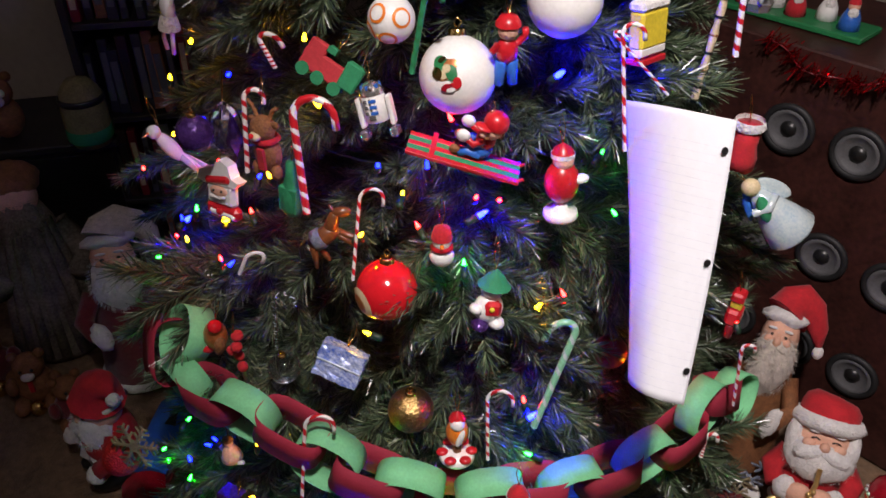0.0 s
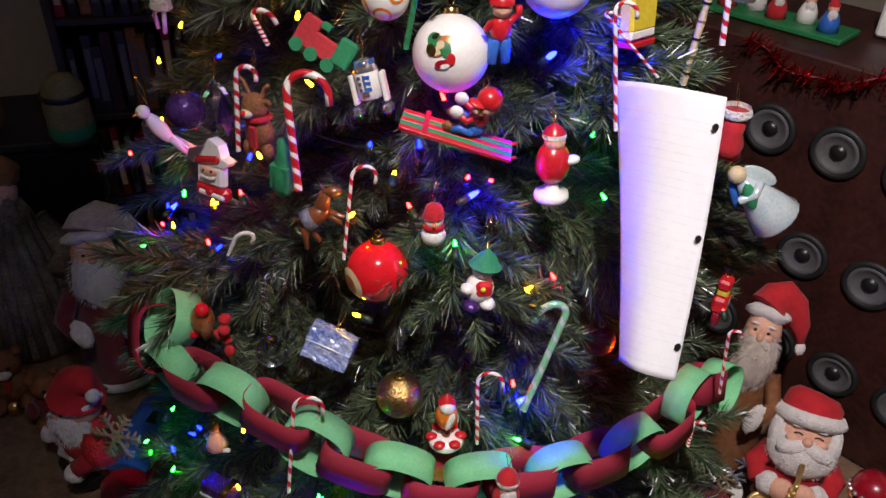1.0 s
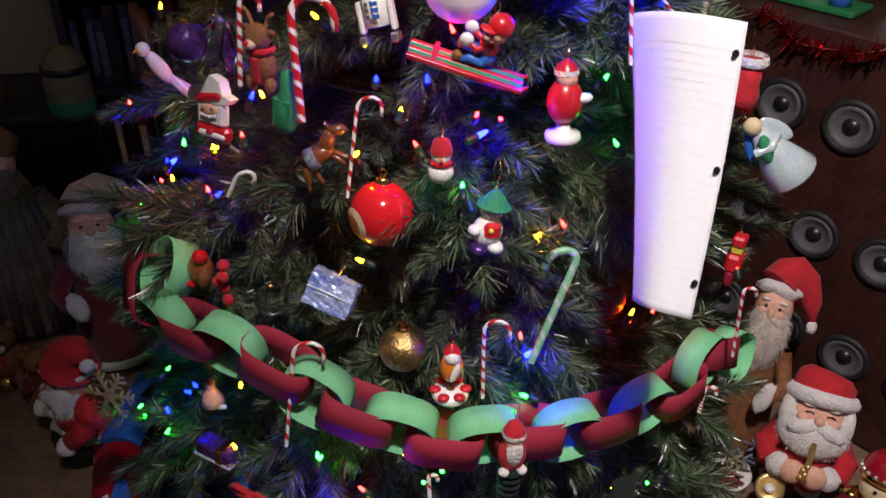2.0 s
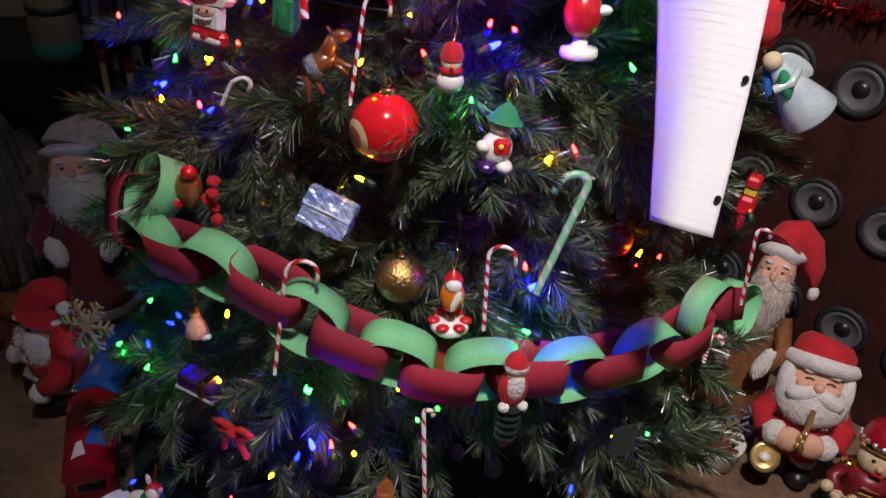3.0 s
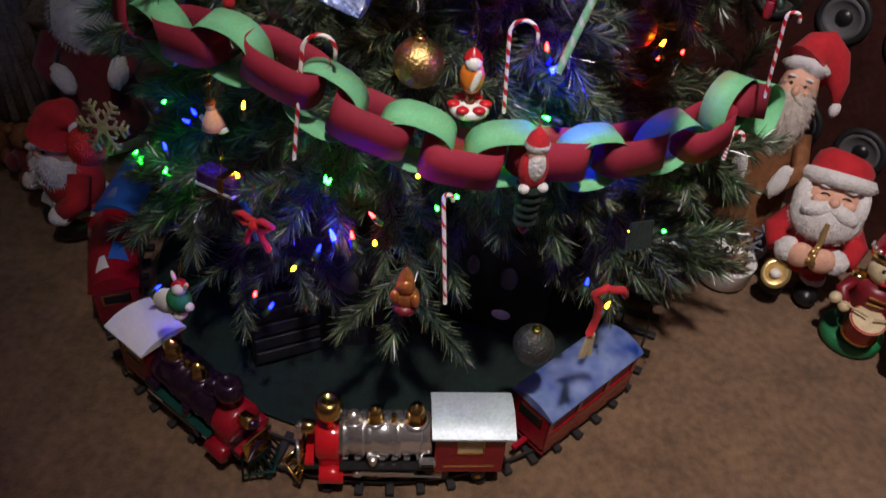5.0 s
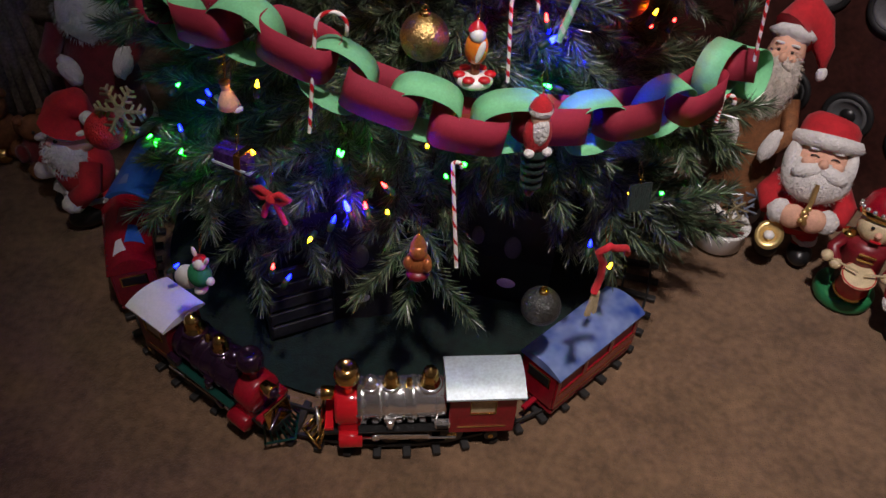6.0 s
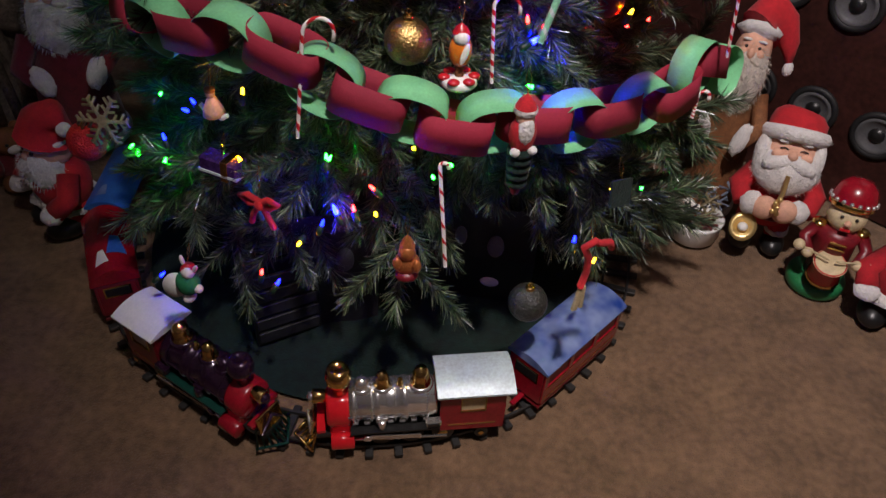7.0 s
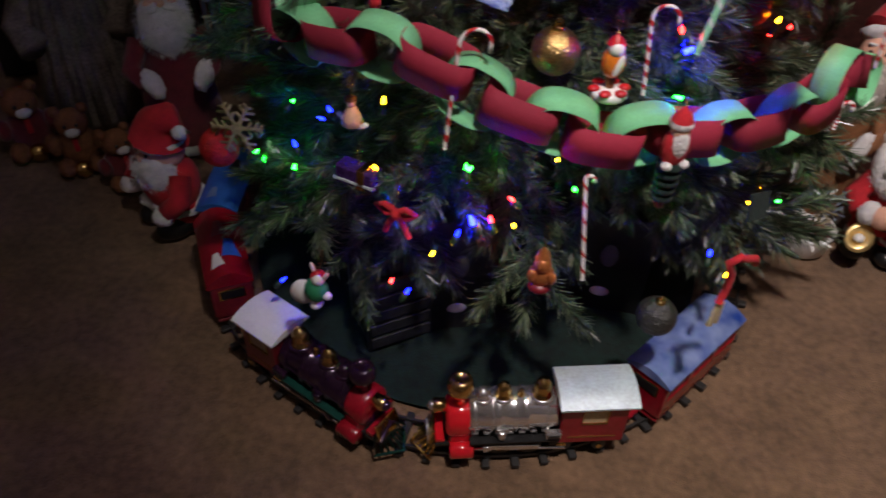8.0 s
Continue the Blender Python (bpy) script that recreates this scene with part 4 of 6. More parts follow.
s.ball((0, -0.0065, -0.001), (0.013, 0.003, 0.006), SKIN).ball((-0.005, -0.009, 0.0), 0.0016, BLACK).ball((0.006, -0.009, 0.0), 0.0016, BLACK).tube([(-0.010, -0.0085, -0.007), (0, -0.0095, -0.0085), (0.010, -0.0085, -0.007)], 0.0018, FUR, 6)
hang("santa_plaque_ornament", s, facing(-0.211, 0.79, 0.822, -10, -4, 14) @ Matrix.Scale(1.0, 4), "white and red wooden santa face ornament")
s = Shape().ball((0, 0, 0), (0.020, 0.010, 0.0105), BROWNG).cone((0.012, 0, 0.004), (0.026, 0, 0.016), 0.008, 0.006, BROWNG).ball((0.033, -0.001, 0.014), (0.011, 0.006, 0.006), BROWNG, (0, 25, 0))
for x, dx in ((-0.015, -0.012), (-0.012, 0.002), (0.012, 0.012), (0.015, 0.020)):
    s.cone((x, 0.004 if dx > 0 else -0.004, -0.004), (x + dx, 0, -0.028), 0.0045, 0.0025, BROWNG, 8)
s.ball((0.026, 0, 0.022), (0.002, 0.003, 0.006), BROWNG).tube([(-0.018, 0, 0.004), (-0.028, 0, 0.002), (-0.034, 0, -0.010)], 0.0028, BLACK, 6).lathe((-0.006, 0, 0), [(0.0108, -0.006), (0.0122, -0.005), (0.0122, 0.005), (0.0108, 0.006)], PALEBLUE, (1, 0, 0), 14)
hang("wooden_horse_ornament", s, pose(-0.094, 0.745, 0.792, -12, -30, 10), "glossy brown wooden horse ornament with a pale blue saddle")
s = Shape().ball((0, 0, -0.012), (0.013, 0.012, 0.012), WHITE).ball((0, 0, 0.006), 0.010, WHITE).lathe((0, 0, 0.010), [(0.011, 0), (0.0105, 0.004), (0.008, 0.012), (0, 0.016)], FELT).lathe((0, 0, -0.003), [(0.009, 0), (0.012, 0.002), (0.009, 0.005)], RED)
s.ball((0, -0.010, 0.006), (0.002, 0.005, 0.002), ORANGE)
hang("mini_snowman", s, facing(0.036, 0.700, 0.816), "tiny white snowman ornament in a red hat", "figurine")
# sled
sled = base("toy_sled", pose(0.056, 0.725, 0.904, 6, 15, -4) @ Matrix.Scale(0.88, 4), "red and green striped toy sled resting on branches", "toy sled", "ornaments on the tree")
keep_clear((0.03, 0.725, 0.91), 0.04)
keep_clear((0.09, 0.725, 0.895), 0.04)
for k in range(5):
    part("slat", Shape().box((0, -0.016 + 0.008 * k, 0), (0.128, 0.0075, 0.004), (RED, FOAMG, RED, FOAMG, RED)[k], bev=0.1), sled)
for y in (-0.014, 0.014):
    part("runner", Shape().tube([(-0.062, y, -0.004), (0.04, y, -0.005), (0.06, y, -0.002), (0.068, y, 0.005)], 0.0022, RED, 6), sled)
part("crossbar", Shape().box((-0.036, 0, 0.003), (0.006, 0.05, 0.004), RED), sled)
s = Shape().ball((-0.002, 0, 0.007), (0.013, 0.012, 0.010), BLUE).ball((0.002, 0, 0.019), (0.010, 0.010, 0.011), RED).box((0.001, -0.006, 0.014), (0.010, 0.006, 0.010), BLUE, bev=0.3)
s.ball((0.006, -0.002, 0.036), (0.0105, 0.010, 0.0098), SKIN).ball((-0.0015, -0.011, 0.035), 0.0036, SKIN).ball((0.000, -0.0105, 0.0315), (0.006, 0.003, 0.002), BROWN).ball((0.012, 0.001, 0.034), (0.006, 0.008, 0.008), BROWN)
s.lathe((0.007, 0, 0.040), [(0.0118, 0), (0.0125, 0.004), (0.0105, 0.010), (0.005, 0.014), (0, 0.0145)], RED, (0.25, 0.1, 1)).ball((-0.002, -0.009, 0.042), (0.009, 0.006, 0.002), RED, (0, 10, 0)).ball((0.003, -0.0105, 0.038), 0.0014, BLACK)
for y, q in ((-0.011, 1), (0.010, 0)):
    s.tube([(0.002, y * 0.7, 0.024), (-0.008, y, 0.018), (-0.016, y, 0.024)], 0.0036, RED, 7).ball((-0.019, y, 0.026), (0.007, 0.005, 0.007), WHITE)
    s.tube([(0.0, y * 0.8, 0.005), (-0.012, y, 0.008), (-0.020, y, 0.004)], 0.0046, BLUE, 7).ball((-0.024, y, 0.006), (0.006, 0.0045, 0.006), BROWN)
hang("sledding_figurine", s, pose(0.072, 0.733, 0.906, 15, 12, -10), "red-capped plastic figurine riding the sled", "figurine", 0.04, 0.008)
s = Shape().ball((0, 0, 0), (0.019, 0.018, 0.024), RED).ball((0, -0.002, 0.024), (0.011, 0.011, 0.010), SKIN).lathe((0, 0, 0.028), [(0.0125, 0), (0.0125, 0.005)], FUR).lathe((0, 0, 0.032), [(0.012, 0), (0.009, 0.006), (0, 0.012)], RED)
s.ball((0.016, -0.010, 0.004), (0.010, 0.007, 0.005), WHITE).lathe((0, 0, -0.042), [(0, 0), (0.017, 0), (0.019, 0.003), (0.018, 0.009), (0.008, 0.012), (0.007, 0.022), (0, 0.022)], WHITE)
hang("egg_figurine", s, facing(0.158, 0.762, 0.858, -6), "round red figurine on a white stand", "figurine")
s = Shape().ball((0, 0, -0.010), (0.016, 0.013, 0.018), WHITE).ball((0, -0.001, 0.014), 0.012, FUR).box((0.002, -0.008, -0.006), (0.018, 0.012, 0.018), RED, bev=0.3).ball((0, -0.014, -0.004), 0.003, YELLOW)
s.lathe((0.002, 0, 0.018), [(0.018, 0), (0.014, 0.004), (0.009, 0.012), (0, 0.020)], FOAMG).ball((-0.015, -0.006, -0.008), (0.007, 0.008, 0.006), WHITE).ball((-0.008, -0.006, -0.028), (0.010, 0.012, 0.007), PURPLE).ball((0.010, -0.004, -0.026), (0.009, 0.011, 0.007), WHITE)
hang("snowman_figurine", s, facing(0.087, 0.695, 0.752, -6, 8), "white snowman figurine in red vest and green hat", "figurine")
def crumpled_box(size, material, n=9, amount=0.0022, seed=3):
    """A wrapped box whose foil is creased and puckered."""
    bm = bmesh.new()
    bmesh.ops.create_cube(bm, size=1)
    bmesh.ops.subdivide_edges(bm, edges=bm.edges[:], cuts=n, use_grid_fill=True)
    for v in bm.verts:
        q = Vector((v.co.x * size[0], v.co.y * size[1], v.co.z * size[2]))
        k = 1 - 0.10 * (v.co.length ** 2)
        v.co = q * k + noise.noise_vector(q * 130 + Vector((seed, 0, 0))) * amount
    bm.verts.index_update()
    out = Shape().add([v.co.copy() for v in bm.verts], [[v.index for v in f.verts] for f in bm.faces], material, False)
    bm.free()
    return out


s = crumpled_box((0.056, 0.024, 0.042), FOIL).tube([(-0.026, -0.0122, 0.0), (0, -0.0135, 0.001), (0.026, -0.0122, 0.0)], 0.0012, SILVER, 5)
hang("foil_gift_ornament", s, facing(-0.077, 0.692, 0.655, -28, 16), "blue and silver foil wrapped gift ornament")
s = Shape().ball((0, 0, 0.004), (0.013, 0.012, 0.019), ORANGE).ball((0, -0.003, 0.020), (0.009, 0.010, 0.009), WHITE).lathe((0, 0, 0.024), [(0.010, 0), (0.007, 0.006), (0, 0.012)], RED).ball((0.003, -0.011, 0.004), (0.004, 0.003, 0.013), WHITE, (0, 18, 0))
s.cone((0, 0, -0.014), (0, 0, -0.026), 0.005, 0.005, BROWN).lathe((0, 0, -0.038), [(0, 0), (0.018, 0), (0.021, 0.004), (0.019, 0.010), (0, 0.013)], WHITE)
for k in range(6):
    s.ball((0.017 * math.cos(k * 1.05), 0.017 * math.sin(k * 1.05), -0.027), (0.007, 0.006, 0.004), RED)
hang("bird_figurine", s, facing(0.056, 0.655, 0.585, -4), "orange figurine in red hat on a white base", "figurine")
s = Shape().ball((0, 0, 0), (0.016, 0.014, 0.022), BRONZE).ball((0.004, -0.004, 0.024), (0.009, 0.009, 0.008), REDG).ball((-0.010, -0.008, -0.022), (0.014, 0.010, 0.008), REDG).ball((0.014, -0.004, -0.004), (0.006, 0.008, 0.016), BROWN)
hang("glass_bird_ornament", s, facing(-0.238, 0.748, 0.640, 0, 14), "dark brown and red glass bird ornament")
s = Shape()
for k in range(5):
    s.ball((0.006 * math.cos(k * 1.9), 0.004 * math.sin(k * 1.9), -0.022 + 0.011 * k), (0.007, 0.006, 0.008), FELT, (20 * k, 30, 0))
s.tube([(0.004, 0, -0.02), (0.010, 0, -0.045)], 0.003, PEARL, 6)
hang("red_ribbon_bow", s, facing(-0.206, 0.722, 0.640), "red ribbon bow tied on a branch", "ribbon")
s = Shape().lathe((0, 0, -0.016), [(0.004, 0), (0.014, 0), (0.012, 0.008), (0.005, 0.024), (0, 0.026)], SKIN).ball((0, -0.001, 0.013), 0.006, SKIN).ball((0, -0.001, 0.018), (0.007, 0.007, 0.004), BROWN)
s.tube([(-0.022, 0, -0.010), (-0.012, 0, -0.018), (0.012, 0, -0.018), (0.022, 0, -0.010)], 0.003, WHITE, 6)
hang("rocking_figurine", s, facing(-0.232, 0.702, 0.488), "small pink and white rocking figurine", "figurine")
# snowflake: six branched arms
flake = base("snowflake_ornament", facing(-0.388, 0.752, 0.425, -18, 8, 40) @ Matrix.Scale(0.78, 4), "pale gold glitter snowflake ornament at the tree's edge", "ornament", "ornaments on the tree")
keep_clear((-0.388, 0.752, 0.425), 0.07)
part("hub", Shape().lathe((0, -0.003, 0), [(0, 0), (0.011, 0), (0.011, 0.006), (0, 0.006)], SNOWG, (0, 1, 0), 6, False), flake)
for k in range(6):
    a = math.pi * k / 3 + 0.2
    d, e = Vector((math.cos(a), 0, math.sin(a))), Vector((-math.sin(a), 0, math.cos(a)))
    s = Shape().box(d * 0.022, (0.044, 0.004, 0.006), SNOWG, (0, -math.degrees(a), 0), 0.2)
    for u, w in ((0.018, 0.012), (0.030, 0.014), (0.040, 0.008)):
        for sg in (-1, 1):
            s.tube([d * u, d * (u + w * 0.6) + e * sg * w], 0.0026, SNOWG, 5)
    part("arm", s, flake)
s = Shape().lathe((0, 0, -0.055), [(0.0, 0.002), (0.036, 0), (0.038, 0.004), (0.030, 0.03), (0.018, 0.065), (0.010, 0.085), (0, 0.09)], PEARL, seg=20).ball((0, -0.001, 0.043), 0.013, CREAM)
s.ball((-0.020, 0.006, 0.018), (0.006, 0.004, 0.026), BLUE, (0, 25, 0)).ball((0.022, 0.008, 0.014), (0.012, 0.004, 0.028), PEARL, (0, -20, 0)).ball((-0.006, -0.018, 0.012), (0.009, 0.007, 0.022), FOAMG, (0, 20, 0)).tube([(-0.02, -0.014, 0.015), (0, -0.024, 0.012), (0.018, -0.014, 0.018)], 0.006, PEARL, 7)
hang("angel_ornament", s, pose(0.426, 0.872, 0.764, 0, 0, 8) @ pose(0, 0, 0, -10, -46, 0) @ Matrix.Scale(0.86, 4), "glazed porcelain angel in a pearly blue gown", "figurine", 0.08)
s = Shape().lathe((0, 0, -0.03), [(0, 0), (0.016, 0.004), (0.018, 0.018), (0.014, 0.034), (0.016, 0.06), (0, 0.06)], FELT, seg=12).lathe((0, 0, 0.024), [(0.017, 0), (0.020, 0.004), (0.017, 0.012)], FUR, seg=12).ball((0.010, -0.006, -0.026), (0.018, 0.011, 0.012), FELT)
hang("red_stocking", s, facing(0.385, 0.890, 0.835), "red felt stocking with white cuff", "stocking")
s = Shape().box((0, 0, 0.022), (0.020, 0.016, 0.014), RED, bev=0.2).box((0, 0, 0.010), (0.015, 0.014, 0.010), YELLOW).box((0, 0, -0.008), (0.026, 0.018, 0.024), RED, bev=0.2).cone((-0.007, 0, -0.02), (-0.008, 0, -0.04), 0.006, 0.005, DKRED).cone((0.007, 0, -0.02), (0.008, 0, -0.04), 0.006, 0.005, DKRED)
hang("red_soldier_ornament", s, facing(0.402, 0.825, 0.640), "red and yellow block soldier ornament", "figurine")
s = Shape().lathe((0, 0, 0.040), [(0.0125, 0), (0.0135, 0.003), (0.0125, 0.007)], FUR).lathe((0, 0, 0.046), [(0.012, 0), (0.009, 0.008), (0, 0.018)], FELT).ball((0, -0.002, 0.034), (0.0105, 0.010, 0.011), SKIN).ball((0, -0.007, 0.020), (0.010, 0.008, 0.020), FUR)
s.ball((0, 0, 0.012), (0.016, 0.013, 0.026), FELT).ball((-0.010, -0.009, -0.006), (0.006, 0.006, 0.005), FUR).ball((0.010, -0.009, -0.006), (0.006, 0.006, 0.005), FUR)
for k in range(5):
    s.lathe((0, 0, -0.060 + 0.011 * k), [(0.008, 0), (0.0125 + 0.0006 * k, 0.003), (0.0125 + 0.0006 * k, 0.008), (0.008, 0.011)], DKGREEN, seg=14)
s.ball((0, 0, -0.066), (0.006, 0.006, 0.008), DKRED)
hang("santa_drop_ornament", s, facing(0.125, 0.598, 0.509), "carved santa ornament with a dark green tiered drop", "figurine", 0.06)
s = Shape().box((0, 0, 0), (0.056, 0.026, 0.026), PURPLE, bev=0.1).box((0.010, 0, 0.0005), (0.010, 0.028, 0.028), GOLD, bev=0.05).box((0, -0.0005, -0.006), (0.057, 0.027, 0.004), SILVER)
hang("gift_box_ornament", s, facing(-0.226, 0.678, 0.412, -6, 0, 6), "small purple foil gift box ornament with gold band")
s = Shape()
for sg in (-1, 1):
    s.tube([(0, 0, 0), (0.014 * sg, -0.006, 0.014), (0.026 * sg, -0.004, 0.008), (0.014 * sg, -0.004, -0.002), (0, 0, 0)], 0.0042, FELT, 6).tube([(0, 0, 0), (0.010 * sg, -0.004, -0.016), (0.016 * sg, -0.002, -0.034)], 0.004, FELT, 6)
s.ball((0, -0.004, 0), 0.007, FELT).tube([(-0.02, 0.004, 0.022), (-0.012, 0.004, -0.005), (-0.004, 0.004, -0.03)], 0.0045, FOAMG, 6)
hang("red_bow", s, facing(-0.176, 0.628, 0.394), "red ribbon bow with a green stem", "ribbon")
s = Shape().ball((0, -0.003, 0), (0.017, 0.015, 0.020), FOAMG).ball((0.002, -0.003, 0.023), 0.009, WHITE).lathe((0, 0, 0.024), [(0.0105, 0), (0.008, 0.006), (0, 0.010)], RED).ball((0.012, 0, 0.034), (0.003, 0.003, 0.009), WHITE, (0, 20, 0)).ball((-0.010, 0, 0.034), (0.003, 0.003, 0.009), WHITE, (0, -20, 0))
s.ball((0.018, -0.002, 0.000), 0.006, WHITE).ball((0.004, -0.006, -0.024), (0.008, 0.010, 0.007), WHITE).lathe((-0.018, -0.008, -0.014), [(0, 0), (0.017, 0), (0.017, 0.003), (0, 0.003)], WHITE, (0.4, -0.8, 0.5), 16)
hang("green_skater_figurine", s, facing(-0.283, 0.625, 0.262, 0, 8), "green and white skating figurine in a red hat", "figurine")
s = Shape().ball((0, 0, -0.008), (0.017, 0.013, 0.017), BRONZE).ball((0, -0.004, 0.014), (0.011, 0.010, 0.011), BRONZE).lathe((0, 0, 0.020), [(0.010, 0), (0.006, 0.012), (0, 0.020)], BRONZE).ball((-0.012, -0.008, -0.002), (0.006, 0.006, 0.010), BRONZE).ball((0.012, -0.010, -0.004), (0.006, 0.006, 0.010), BRONZE).ball((0, -0.003, -0.024), (0.015, 0.014, 0.008), DKRED)
hang("copper_gnome_ornament", s, facing(0.001, 0.590, 0.338), "shiny copper gnome ornament on a low branch", "figurine")
s = Shape().box((0, 0, -0.02), (0.008, 0.005, 0.044), CREAM, (0, 6, 0), 0.2).box((0.006, 0, -0.02), (0.006, 0.005, 0.04), CREAM, (0, -3, 0), 0.2)
s.tube([(0, 0, 0.0), (0.004, 0, 0.025), (0.002, 0, 0.05), (-0.008, 0, 0.07), (0.004, -0.004, 0.080), (0.012, 0, 0.070), (0.026, -0.004, 0.070), (0.034, 0, 0.056)], 0.0048, FELT, 7)
hang("clothespin_ornament", s, facing(0.217, 0.560, 0.318), "wooden clothespin ornament on a red cord bow", clear=0.06)
s = Shape().box((0, 0, 0), (0.042, 0.004, 0.036), DKGREEN, bev=0.15)
hang("green_card_ornament", s, facing(0.280, 0.672, 0.378, -20, 15), "dark green square card ornament")
s = Shape().lathe((0, 0, -0.012), [(0, 0), (0.016, 0.004), (0.018, 0.014), (0.010, 0.024), (0, 0.026)], CHROME, seg=8, smooth=False).ball((0.014, 0, 0.014), (0.012, 0.004, 0.014), SILVER).ball((-0.014, 0, 0.014), (0.012, 0.004, 0.014), SILVER)
hang("silver_ornament", s, facing(0.395, 0.985, 0.975), "shiny silver winged ornament")


# ---- dolls on the floor: each a single plain mesh ----
def tuft(s, c, r, material, n, length, seed, down=0.6):
    """Short plush strands on a lump."""
    q = random.Random(seed)
    for _ in range(n):
        d = Vector((q.gauss(0, 1), q.gauss(0, 1) - 0.5, q.gauss(0, 1))).normalized()
        p = Vector(c) + Vector((d.x * r[0], d.y * r[1], d.z * r[2]))
        e = (d + Vector((0, 0, -down))).normalized() * length * q.uniform(0.6, 1.1)
        w = d.cross(Vector((q.random(), q.random(), q.random()))).normalized() * length * 0.07
        s.add([p - w, p + w, p + e], [(0, 1, 2)], material, False)


def horn_santa(m):
    s = Shape()
    for x in (-0.034, 0.034):
        s.ball((x, -0.014, 0.020), (0.026, 0.038, 0.021), BLACK).cone((x, 0, 0.03), (x * 0.9, 0.004, 0.075), 0.022, 0.026, FELT).ball((x, 0, 0.046), (0.027, 0.027, 0.011), FUR, lump=0.2)
    s.ball((0, 0.006, 0.110), (0.062, 0.050, 0.062), FELT).ball((0, -0.006, 0.098), (0.060, 0.050, 0.016), DKFELT)
    for sg in (-1, 1):
        s.tube([(0.050 * sg, 0.0, 0.165), (0.076 * sg, -0.020, 0.140), (0.062 * sg, -0.052, 0.128)], lambda t: 0.024 - 0.004 * t, FELT, 10)
        s.ball((0.046 * sg, -0.060, 0.130), (0.023, 0.020, 0.024), FUR, lump=0.2).ball((0.020 * sg, -0.070, 0.132), (0.026, 0.018, 0.024), SKIN)
    neck = len(s.v)
    s.ball((0, 0.0, 0.206), (0.056, 0.048, 0.052), SKIN).ball((0, -0.018, 0.176), (0.066, 0.040, 0.044), FUR, lump=0.08)
    s.lathe((0, 0.004, 0.243), [(0.044, -0.014), (0.060, -0.014), (0.069, -0.006), (0.070, 0.003), (0.064, 0.012), (0.048, 0.014)], FUR, seg=26)
    tuft(s, (0, 0.004, 0.243), (0.069, 0.066, 0.013), FUR, 900, 0.006, 2, 0.0)
    for sg in (-1, 1):
        s.ball((0.052 * sg, -0.008, 0.203), (0.017, 0.027, 0.038), FUR, lump=0.08).ball((0.024 * sg, -0.047, 0.188), (0.029, 0.015, 0.014), FUR, (0, 14 * sg, 0), lump=0.08)
        s.tube([((0.019 + 0.008 * u) * sg, -0.0465, 0.214 + 0.003 * (1 - u * u)) for u in (-1, -0.5, 0, 0.5, 1)], 0.0014, BLACK, 5)
        s.ball((0.021 * sg, -0.0445, 0.2275), (0.012, 0.006, 0.0034), FUR).ball((0.027 * sg, -0.042, 0.204), (0.013, 0.009, 0.009), SKIN)
    s.ball((0, -0.052, 0.204), (0.010, 0.010, 0.009), SKIN).lathe((0, 0.008, 0.246), [(0.056, 0), (0.057, 0.014), (0.054, 0.030), (0.040, 0.042), (0, 0.045)], FELT, (0.16, 0.05, 1), 18)
    tuft(s, (0, -0.018, 0.176), (0.066, 0.041, 0.045), FUR, 900, 0.006, 1)
    s.tip_back(neck, (0, 0, 0.180), -30)
    s.tube([(0, -0.066, 0.205), (0, -0.084, 0.178), (-0.004, -0.086, 0.150), (0.004, -0.092, 0.135)], 0.0048, BRASS, 8)
    for k in range(4):
        s.ball((-0.006 + 0.006 * (k % 2), -0.088, 0.140 + 0.009 * k), 0.0052, BRASS)
    s.lathe((-0.046, -0.075, 0.082), [(0.004, -0.02), (0.008, -0.010), (0.017, -0.002), (0.027, 0.004), (0.028, 0.006), (0.017, 0.001), (0.009, -0.004), (0, -0.005)], BRASS, (0.0, -0.75, 0.6), 26)
    s.ball((-0.046, -0.079, 0.085), (0.011, 0.011, 0.008), WHITE)
    thing("santa_doll", s, m, "plush santa doll with gold horn, standing on the carpet", "doll", "dolls on the floor")


horn_santa(pose(0.690, 0.988, 0, 0, 0, -22) @ Matrix.Diagonal((0.88, 0.9, 1.0, 1)))


